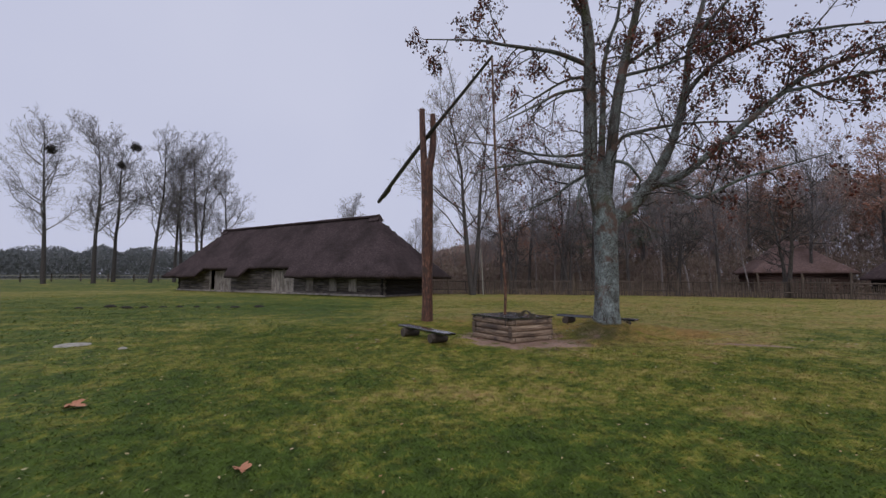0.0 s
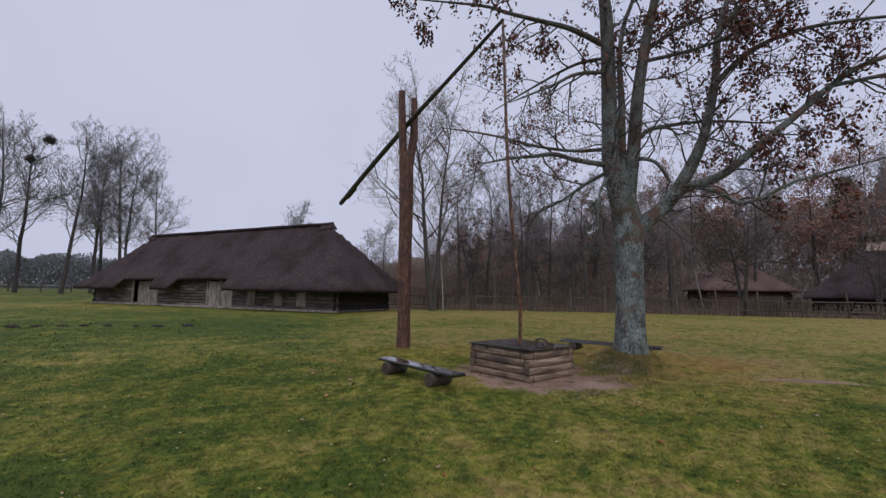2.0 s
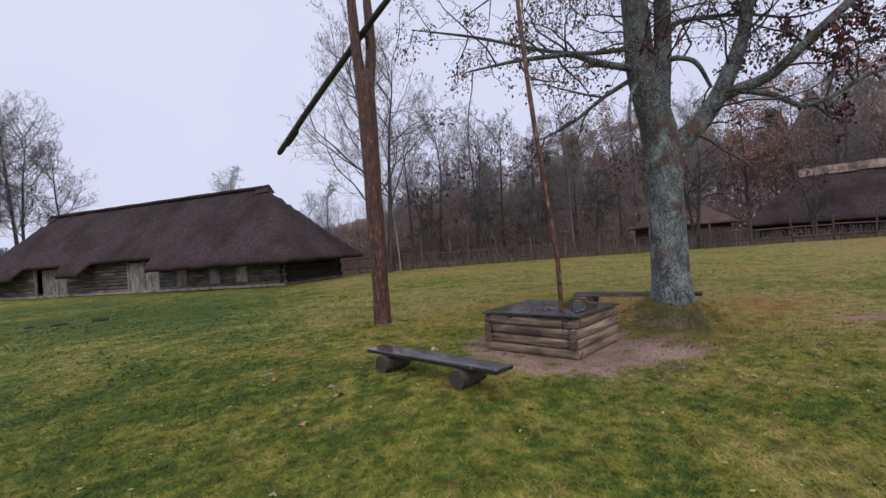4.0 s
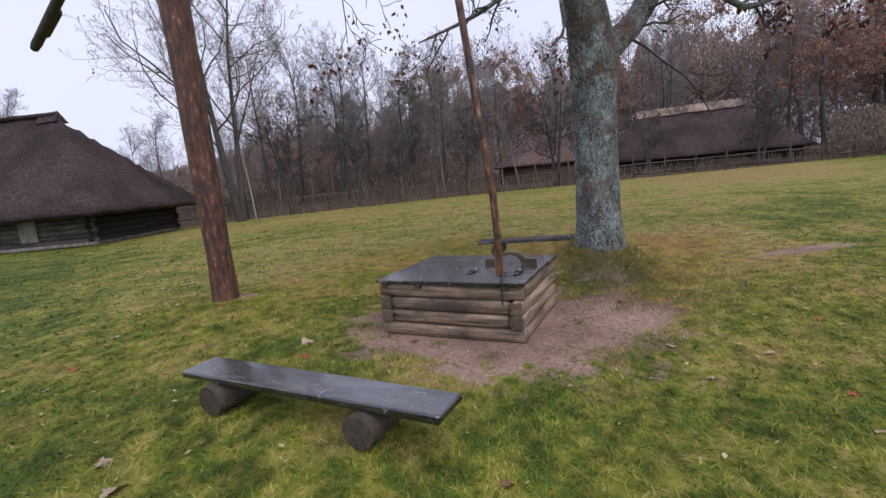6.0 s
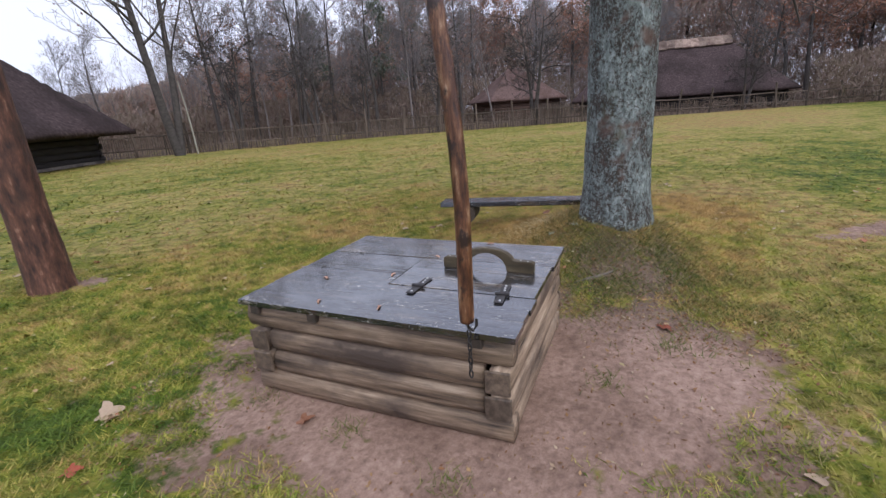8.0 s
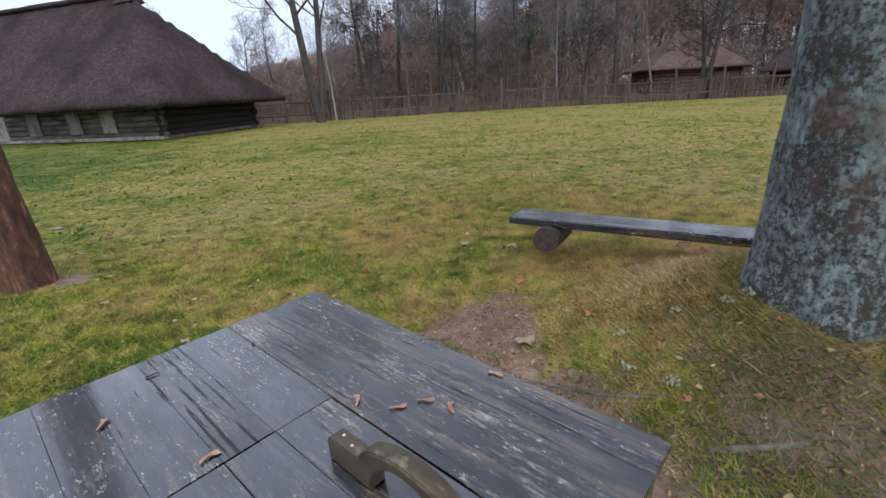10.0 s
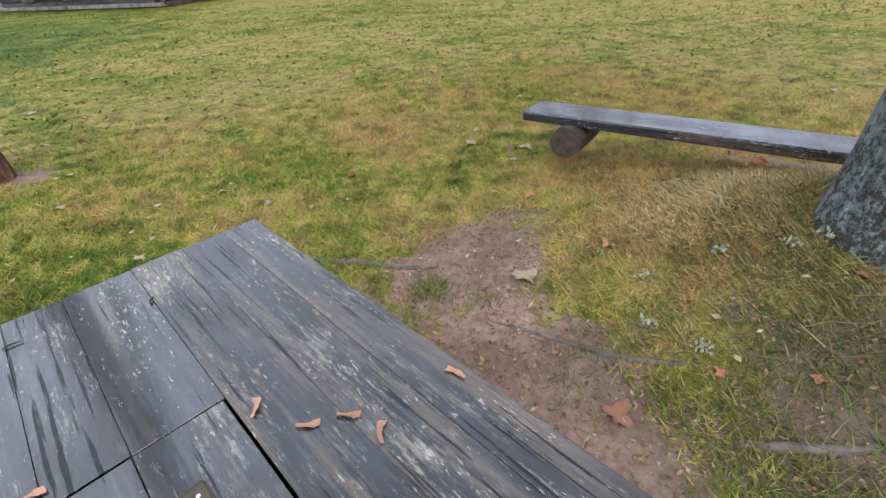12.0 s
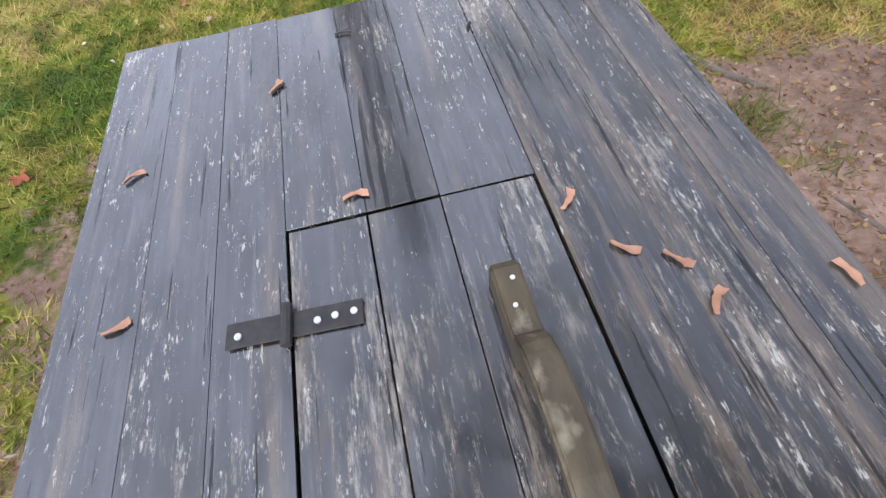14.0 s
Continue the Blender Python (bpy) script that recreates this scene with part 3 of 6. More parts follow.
def slab(sx, sy, sz, bevel=0.004, at=(0, 0, 0), rough=0.0, seed=0):
    """A bevelled block round the point at; rough shifts its corners."""
    bm = bmesh.new()
    bmesh.ops.create_cube(bm, size=1.0)
    rng = random.Random(seed)
    for v in bm.verts:
        v.co = Vector((v.co.x * sx + at[0], v.co.y * sy + at[1], v.co.z * sz + at[2]))
        if rough:
            v.co += Vector([rng.uniform(-rough, rough) for _ in range(3)])
    if bevel:
        bmesh.ops.bevel(bm, geom=list(bm.edges), offset=bevel, segments=1, affect="EDGES")
    return bm


def round_log(length, ry, rz, seed=0, sides=14, rings=9, wobble=0.05, square=0.0, along="x"):
    """A log along x: round or partly squared, uneven, with capped ends."""
    bm = bmesh.new()
    rows = []
    for i in range(rings):
        x = -length / 2 + length * i / (rings - 1)
        row = []
        for k in range(sides):
            a = 2 * math.pi * k / sides
            f = 1 + wobble * noise.noise((x * 1.7 + seed * 9.1, math.cos(a) * 0.8, math.sin(a) * 0.8 + seed))
            c, s = math.cos(a), math.sin(a)
            q = (1 - square) + square / max(abs(c), abs(s))
            end = 0.955 if i in (0, rings - 1) else 1.0
            p = (x, c * ry * f * q * end, s * rz * f * q * end)
            row.append(bm.verts.new(p if along == "x" else (p[1], p[0], p[2]) if along == "y" else (p[1], p[2], p[0])))
        rows.append(row)
    for a, b in zip(rows, rows[1:]):
        for k in range(sides):
            bm.faces.new((a[k], b[k], b[(k + 1) % sides], a[(k + 1) % sides]))
    bm.faces.new(rows[0])
    bm.faces.new(list(reversed(rows[-1])))
    bmesh.ops.recalc_face_normals(bm, faces=list(bm.faces))
    return bm


def tube(vs, fs, pts, rads, k):
    """Adds a tapering tube along pts to the lists vs and fs (quads)."""
    base = len(vs)
    n = len(pts)
    for i, p in enumerate(pts):
        d = (pts[min(i + 1, n - 1)] - pts[max(i - 1, 0)]).normalized()
        side = d.cross(Vector((0.31, 0.17, 0.93)) if abs(d.z) < 0.9 else Vector((0.9, 0.3, 0.1))).normalized()
        up = d.cross(side)
        for j in range(k):
            a = 2 * math.pi * j / k
            vs.append(p + (side * math.cos(a) + up * math.sin(a)) * rads[i])
    for i in range(n - 1):
        for j in range(k):
            a, b = base + i * k + j, base + i * k + (j + 1) % k
            fs.append((a, b, b + k, a + k))


def tube_mesh(name, tubes):
    vs, fs = [], []
    for pts, rads, k in tubes:
        tube(vs, fs, pts, rads, k)
    return array_mesh(name, np.array([tuple(v) for v in vs]), np.array(fs))


def bend(points, per=4):
    """A smooth line through points (Catmull-Rom), each (x, y, z, radius)."""
    p = [Vector(q[:3]) for q in points]
    r = [q[3] for q in points]
    out, rad = [], []
    for i in range(len(p) - 1):
        a, b, c, d = p[max(i - 1, 0)], p[i], p[i + 1], p[min(i + 2, len(p) - 1)]
        for s in range(per):
            t = s / per
            out.append(0.5 * (2 * b + (c - a) * t + (2 * a - 5 * b + 4 * c - d) * t * t + (3 * b - a - 3 * c + d) * t ** 3))
            rad.append(r[i] + (r[i + 1] - r[i]) * t)
    out.append(p[-1])
    rad.append(r[-1])
    return out, rad


def scatter_quads(name, pos, size, rng, aspect=0.6, upright=1.0):
    """Small leaves, each a bent quad turned at random."""
    n = len(pos)
    d1 = rng.normal(size=(n, 3)) * np.array([1, 1, upright])
    d1 /= np.linalg.norm(d1, axis=1)[:, None]
    d2 = rng.normal(size=(n, 3))
    d2 -= (d2 * d1).sum(1)[:, None] * d1
    d2 /= np.linalg.norm(d2, axis=1)[:, None]
    s = size[:, None]
    v = np.stack([pos - d1 * s, pos - d2 * s * aspect + d1 * s * 0.1, pos + d1 * s, pos + d2 * s * aspect], axis=1).reshape(-1, 3)
    return array_mesh(name, v, np.arange(4 * n).reshape(n, 4))


def withered_leaves(name, pos, size, rng):
    """Hanging dry leaves: each six corners, folded along the midrib and curled at the tip."""
    n = len(pos)
    d1 = rng.normal(size=(n, 3)) * np.array([0.7, 0.7, 0.6]) - np.array([0, 0, 0.9])
    d1 /= np.linalg.norm(d1, axis=1)[:, None]
    d2 = rng.normal(size=(n, 3))
    d2 -= (d2 * d1).sum(1)[:, None] * d1
    d2 /= np.linalg.norm(d2, axis=1)[:, None]
    d3 = np.cross(d1, d2)
    s = size[:, None]
    fold = rng.uniform(0.15, 0.6, n)[:, None]
    curl = rng.uniform(-0.5, 0.6, n)[:, None]
    base, tip, mid_ = pos, pos + (d1 * 2.0 + d3 * curl) * s, pos + (d1 * 1.0 - d3 * fold * 0.5) * s
    left, right = pos + (d1 * 0.9 + d2 * 0.62 + d3 * fold) * s, pos + (d1 * 0.8 - d2 * 0.62 + d3 * fold) * s
    v = np.stack([base, left, tip, mid_, right], axis=1).reshape(-1, 3)
    k = np.arange(n)[:, None] * 5
    return array_mesh(name, v, np.concatenate([k + np.array([[0, 3, 2, 1]]), k + np.array([[0, 4, 2, 3]])]))


def ground_z(x, y):
    """The height of the meadow: level, with a root mound at the tree and a slight rise far behind the barn."""
    x, y = np.asarray(x, float), np.asarray(y, float)
    d = np.hypot((x - 10.9) / 1.0, (y - 8.95) / 1.0)
    z = 0.43 * np.exp(-(d / 0.80) ** 2)
    z = z + 0.12 * np.exp(-((x - 5.89) / 0.9) ** 2 - ((y - 9.06) / 1.5) ** 2) + 0.115 * np.exp(-((x - 11.4) / 1.0) ** 2 - ((y - 9.95) / 1.4) ** 2)
    z = z + 0.10 * np.exp(-((x - 7.4) / 1.3) ** 2 - ((y - 13.4) / 1.6) ** 2)
    t = np.clip((y - 60) / 25, 0, 1) * np.clip((12 - x) / 10, 0, 1)
    z = z + 0.8 * t * t * (3 - 2 * t)
    z = z + 0.018 * np.sin(x * 1.3 + 0.7 * y) * np.sin(y * 1.1 - 0.4 * x)
    return z


def bare_at(x, y):
    """How bare and trodden the earth is: round the well and on the way past it to the tree."""
    x, y = np.asarray(x, float), np.asarray(y, float)
    def blob(cx, cy, rx, ry, a):
        c, s = math.cos(radians(a)), math.sin(radians(a))
        u, v = ((x - cx) * c + (y - cy) * s) / rx, (-(x - cx) * s + (y - cy) * c) / ry
        return np.clip(1.0 - np.sqrt(u * u + v * v) * 0.5, 0, 1)
    b = np.maximum.reduce([blob(8.25, 9.15, 1.38, 1.72, 8), blob(8.75, 8.2, 1.02, 0.74, 0), blob(9.75, 10.22, 0.52, 0.42, 20) * 0.97, blob(9.52, 9.45, 0.34, 0.85, 0) * 0.95,
                           blob(12.9, 6.45, 0.95, 0.24, -40) * 0.9, blob(10.10, 8.60, 0.80, 0.85, 0) * 0.74, blob(7.62, 13.25, 0.40, 0.32, 0) * 0.74, blob(11.9, 9.6, 0.4, 0.7, 20) * 0.72])
    return b


# ---------------------------------------------------------------- ground
def spaced(lo, hi, step, far_lo, far_hi):
    """Coordinates: even inside lo..hi, ever wider out to far_lo and far_hi."""
    mid = list(np.arange(lo, hi + step / 2, step))
    out, x, s = [], hi, step
    while x < far_hi:
        s *= 1.25
        x += s
        out.append(min(x, far_hi))
    back, x, s = [], lo, step
    while x > far_lo:
        s *= 1.25
        x -= s
        back.append(max(x, far_lo))
    return np.array(back[::-1] + mid + out)


gx, gy = spaced(1.0, 14.0, 0.09, -1500, 1500), spaced(-2.0, 14.0, 0.09, -1500, 1500)
GX, GY = np.meshgrid(gx, gy)
GZ = ground_z(GX, GY)
nx, ny = len(gx), len(gy)
idx = np.arange(nx * ny).reshape(ny, nx)
gme = array_mesh("ground", np.stack([GX.ravel(), GY.ravel(), GZ.ravel()], 1),
                 np.stack([idx[:-1, :-1].ravel(), idx[:-1, 1:].ravel(), idx[1:, 1:].ravel(), idx[1:, :-1].ravel()], 1))
gat = gme.attributes.new("bare", "FLOAT", "POINT")
gat.data.foreach_set("value", bare_at(GX, GY).ravel().astype(np.float32))
ground = link("ground", gme, MEADOW, smooth=True)
tagged(ground, "damp late autumn meadow with a trodden earth patch", "ground", kind="structure")


# ---------------------------------------------------------------- the thatched barn
def hip_roof(length, width, eave, top, over, ridge_in, notches=(), thick=0.28, seed=1):
    """A thick hipped thatch roof over a house whose front runs along +x from 0 to length and whose depth runs along +y.
    notches: (x0, x1) where the front eave is cut back over a door."""
    bm = bmesh.new()
    L, W, o, mid = length, width, over, width / 2
    nxs, nys = 72, 14

    def ridge(x):
        return min(max(x, ridge_in), L - ridge_in)

    def surf(x, y, drop=0.0):
        h1 = (y + o) / (mid + o)
        h2 = (W + o - y) / (mid + o)
        h3 = (x + o) / (ridge_in + o)
        h4 = (L + o - x) / (ridge_in + o)
        h = min(h1, h2, h3, h4)
        sag = -0.10 * math.sin(math.pi * min(max(h, 0), 1))
        bump = 0.07 * noise.noise((x * 0.7, y * 0.7, seed)) + 0.03 * noise.noise((x * 2.3, y * 2.3, seed + 5))
        return eave + (top - eave) * h + sag + bump - drop

    xs = [-o + (L + 2 * o) * i / nxs for i in range(nxs + 1)]
    ys = [-o + (W + 2 * o) * j / (2 * nys) for j in range(2 * nys + 1)]
    for extra in (ridge_in, L - ridge_in, *[e for n_ in notches for e in n_]):
        k = min(range(len(xs)), key=lambda i: abs(xs[i] - extra))
        xs[k] = extra
    top_v, low_v = {}, {}
    for i, x in enumerate(xs):
        for j, y in enumerate(ys):
            yy = y
            if any(a - 0.01 <= x <= b + 0.01 for a, b in notches) and y < -0.6:
                yy = -0.62 + (y + o) * 0.05
            z = surf(x, yy)
            top_v[i, j] = bm.verts.new((x, yy, z))
            low_v[i, j] = bm.verts.new((x, yy, z - thick))
    for i in range(len(xs) - 1):
        for j in range(len(ys) - 1):
            q = [(i, j), (i + 1, j), (i + 1, j + 1), (i, j + 1)]
            bm.faces.new([top_v[k] for k in q])
            bm.faces.new([low_v[k] for k in reversed(q)])
    edge = [(i, 0) for i in range(len(xs))] + [(len(xs) - 1, j) for j in range(1, len(ys))] + \
           [(i, len(ys) - 1) for i in range(len(xs) - 2, -1, -1)] + [(0, j) for j in range(len(ys) - 2, 0, -1)]
    for a, b in zip(edge, edge[1:] + edge[:1]):
        bm.faces.new((top_v[b], top_v[a], low_v[a], low_v[b]))
    bmesh.ops.remove_doubles(bm, verts=list(bm.verts), dist=0.001)
    bmesh.ops.recalc_face_normals(bm, faces=list(bm.faces))
    return bm


def log_wall(parent, x0, x1, y, z0, z1, material, axis, courses, seed, skip=()):
    """A wall of round logs, course by course; skip: gaps (a, b) for doors."""
    h = (z1 - z0) / courses
    spans = []
    a = x0
    for s0, s1 in sorted(skip):
        spans.append((a, s0))
        a = s1
    spans.append((a, x1))
    for c in range(courses):
        for a, b in spans:
            if b - a < 0.2:
                continue
            e = 0.22 if (c % 2) == 0 else 0.12
            lo, hi = (a - e if a == x0 else a), (b + e if b == x1 else b)
            bm = round_log(hi - lo, 0.11, h * 0.54, seed + c * 7 + int(a), 8, 6, 0.12)
            mid = (lo + hi) / 2
            m = pose(mid, y, z0 + h * (c + 0.5)) if axis == "x" else pose(y, mid, z0 + h * (c + 0.5), 0, 0, 90)
            part("log", bm, material, parent, m=m, smooth=True)


def board_door(parent, x, width, z0, height, y, seed, name="door"):
    d = new(name)
    d.parent = parent
    d.matrix_basis = pose(x, y, z0)
    n_ = max(3, round(width / 0.22))
    w = width / n_
    for k in range(n_):
        part("board", slab(w - 0.012, 0.035, height * random.Random(seed + k).uniform(0.97, 1.0), 0.004, (0, 0, height / 2)), GREY_BOARD, d, m=pose(-width / 2 + w * (k + 0.5), 0, 0))
    return d


def barn():
    rot = math.degrees(math.atan2(0.807, -0.59))
    b = thing("barn", pose(10.67, 33.5, 0, 0, 0, rot), "long weathered log barn under a dark brown thatched hip roof", "barn")
    L, W = 30.5, 6.4
    # the length runs along local +x, the depth to the local -y side
    part("roof", hip_roof(L, W, 1.72, 6.95, 1.4, 3.4, ((10.4, 16.6), (20.0, 24.6))), THATCH, b, "thick sagging dark thatch with moss-brown patches", m=Matrix.Diagonal((1, -1, 1, 1)), smooth=True)
    log_wall(b, 0.0, L, 0.0, 0.12, 2.6, BARN_LOG, "x", 10, 3, ((10.6, 13.6), (20.4, 24.2)))
    # back and end walls: shade painted in through the near-black logs
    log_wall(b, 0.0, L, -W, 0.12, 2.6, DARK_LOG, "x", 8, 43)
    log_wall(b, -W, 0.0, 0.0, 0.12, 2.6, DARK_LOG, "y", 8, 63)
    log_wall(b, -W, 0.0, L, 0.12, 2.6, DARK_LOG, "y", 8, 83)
    # deep doorways with bleached doors and door posts
    for x, w, off in ((11.3, 1.2, 0.02), (12.7, 1.5, 0.05), (20.9, 1.0, 0.02), (22.8, 2.3, -0.3)):
        board_door(b, x, w, 0.12, 2.1, off, int(x * 10))
    for x in (10.6, 12.0, 13.6, 20.4, 21.5, 24.2):
        part("door_post", slab(0.16, 0.16, 2.6, 0.01, (0, 0, 1.3)), GREY_BOARD, b, m=pose(x, 0.02, 0.05))
    for x in (3.1, 5.4, 8.3):
        part("shutter", slab(0.9, 0.05, 1.15, 0.01, (0, 0, 0.6), 0.02, int(x * 9)), GREY_BOARD, b, m=pose(x, 0.16, 0.35))
    # added dark sheet that supplies the shade inside the doorway
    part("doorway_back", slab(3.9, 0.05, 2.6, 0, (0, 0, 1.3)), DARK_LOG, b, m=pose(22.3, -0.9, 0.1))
    part("sill_beam", slab(L + 0.4, 0.28, 0.16, 0.02, (0, 0, 0.08)), GREY_BOARD, b, "bleached sill beam along the wall foot", m=pose(L / 2, 0.12, 0.02))
    part("sill_beam", slab(0.28, W, 0.16, 0.02, (0, 0, 0.08)), BARN_LOG, b, m=pose(-0.06, -W / 2, 0.02))
    # little smoke gable at the ridge end, ridge rolls
    for x in (3.4, L - 3.4):
        s = -1 if x < 10 else 1
        bm = bmesh.new()
        tri = [bm.verts.new(p) for p in ((x + s * 0.30, -W / 2 - 0.42, 6.55), (x + s * 0.30, -W / 2 + 0.42, 6.55), (x + s * 0.15, -W / 2, 7.16), (x - s * 0.8, -W / 2 - 0.5, 6.5), (x - s * 0.8, -W / 2 + 0.5, 6.5), (x - s * 0.9, -W / 2, 7.05))]
        for f in ((0, 1, 2), (0, 2, 5, 3), (1, 4, 5, 2), (3, 5, 4), (0, 3, 4, 1)):
            bm.faces.new([tri[k] for k in f])
        bmesh.ops.recalc_face_normals(bm, faces=list(bm.faces))
        part("smoke_gable", bm, THATCH, b, "small thatched gable at the ridge end")
    bm = round_log(L - 6.6, 0.22, 0.14, 4, 10, 30, 0.25)
    part("ridge_cap", bm, THATCH, b, "raised thatch ridge roll", m=pose(L / 2, -W / 2, 6.98), smooth=True)
    return b


barn()


def thatched_house(name, at, turn, L, W, eave, top, over, ridge_in, roof_mat, wall_mat, label, pale_ridge=False):
    h = thing(name, pose(at[0], at[1], 0, 0, 0, turn), label, "house")
    part("roof", hip_roof(L, W, eave, top, over, ridge_in, thick=0.22, seed=int(L)), roof_mat, h, m=pose(-L / 2, -W / 2, 0), smooth=True)
    for y, ax in ((-W / 2, "x"), (W / 2, "x")):
        log_wall(h, -L / 2, L / 2, y, 0.1, eave + 0.3, wall_mat, ax, 7, 5)
    for x in (-L / 2, L / 2):
        log_wall(h, -W / 2, W / 2, x, 0.1, eave + 0.3, wall_mat, "y", 7, 15)
    if pale_ridge:
        slope = (top - eave) / (W / 2 + over)
        for s in (-1, 1):
            n_ = 14
            for k in range(n_):
                ln = (L - 2 * ridge_in + 0.9) / n_
                wide = 1.25 + 0.22 * noise.noise((k * 1.7, s * 3.1, 0.4))
                bm = slab(ln + 0.05, wide, 0.16, 0.03, (0, 0, 0), 0.025, k + 40 * s)
                part("ridge_board", bm, PALE_THATCH, h, "weathered pale ridge board", m=pose(-(n_ * ln) / 2 + ln * (k + 0.5), s * wide * 0.40, top + 0.12 - wide * 0.40 * slope, -s * math.degrees(math.atan(slope))))
    return h


thatched_house("cottage", (57.7, 32.8), -40, 8.0, 6.5, 2.3, 5.9, 0.7, 3.2, RED_ROOF, BROWN_LOG, "small log cottage under a reddish brown hip roof behind the fence")
thatched_house("farmhouse", (61.5, 16.5), -72, 18.0, 9.0, 1.65, 6.9, 0.9, 4.3, THATCH, DARK_LOG, "large log farmhouse under a dark thatched roof with pale ridge", True)


# ---------------------------------------------------------------- the draw well
WELL = pose(8.325, 9.415, 0, 0, 0, 11.5)
TOP = 0.585
UX, VY = 0.675, 0.805


def well():
    w = thing("well_box", WELL, "square well box of four courses of hewn weathered logs", "well")
    hu, hv = UX - 0.085, VY - 0.085
    H = 0.138
    for k in range(4):
        z = -0.01 + H * (k + 0.5)
        full = k in (0, 3)
        for s in (-1, 1):
            span = 2 * hv + 0.12 if full else 2 * hv - 0.16
            bm = round_log(span, H * 0.515, 0.062, 10 + k + 5 * s, 16, 12, 0.09, 0.30)
            part("log", bm, WELL_LOG, w, m=pose(s * hu, 0, z, 0, 0, 90) @ pose(0, 0, 0, 90), smooth=True)
        for s in (-1, 1):
            span = 2 * hu - 0.10 if full else 2 * hu + 0.13
            bm = round_log(span, H * 0.515, 0.062, 40 + k + 5 * s, 16, 12, 0.09, 0.30)
            part("log", bm, WELL_LOG, w, m=pose(0, s * hv, z) @ pose(0, 0, 0, 90), smooth=True)
            if not full:
                for e in (-1, 1):
                    part("log_end", slab(0.012, 0.125, 0.124, 0.005, (0, 0, 0), 0.005, k), NOTCH_END, w, "brown squared end grain", m=pose(e * (hu + 0.068), s * (hv - 0.005), z))
    # added black slab in place of the shaft's darkness; no shaft is built
    part("lining", slab(2 * hu - 0.15, 2 * hv - 0.15, 0.02, 0.002, (0, 0, 0.03)), SOIL, w, "flat black slab standing in for the dark shaft below the cover")
    return w


well()

HU0, HU1, HV0, HV1 = -0.250, 0.247, -0.795, 0.060
SEAMS = [-0.675, -0.52, -0.385, -0.250, -0.09, 0.055, 0.247, 0.405, 0.55, 0.675]


def cover():
    c = thing("well_cover", WELL, "wet blackened plank cover with worn streaks on the well", "well cover")
    T = 0.03
    for k, (a, b) in enumerate(zip(SEAMS, SEAMS[1:])):
        inside = HU0 - 0.01 < a and b < HU1 + 0.01
        spans = [(HV1 + 0.004, VY)] if inside else [(-VY, VY)]
        for v0, v1 in spans:
            g = 0.0005
            bm = slab(b - a - 2 * g, v1 - v0 + random.Random(k).uniform(-0.012, 0.004), T, 0.0006, (0, 0, 0), 0.0004, k)
            part("plank", bm, SOAKED if k == 4 else WORN_TREE_DULLED if k >= 6 else WET, c, m=pose((a + b) / 2, (v0 + v1) / 2, TOP - T / 2 + random.Random(k + 9).uniform(-0.0012, 0.0012)))
    for v in (0.70, 0.30, -0.62):
        part("batten", slab(2 * UX - 0.012, 0.060, 0.05, 0.004), LOG_END, c, m=pose(0, v, TOP - T - 0.026))
    return c


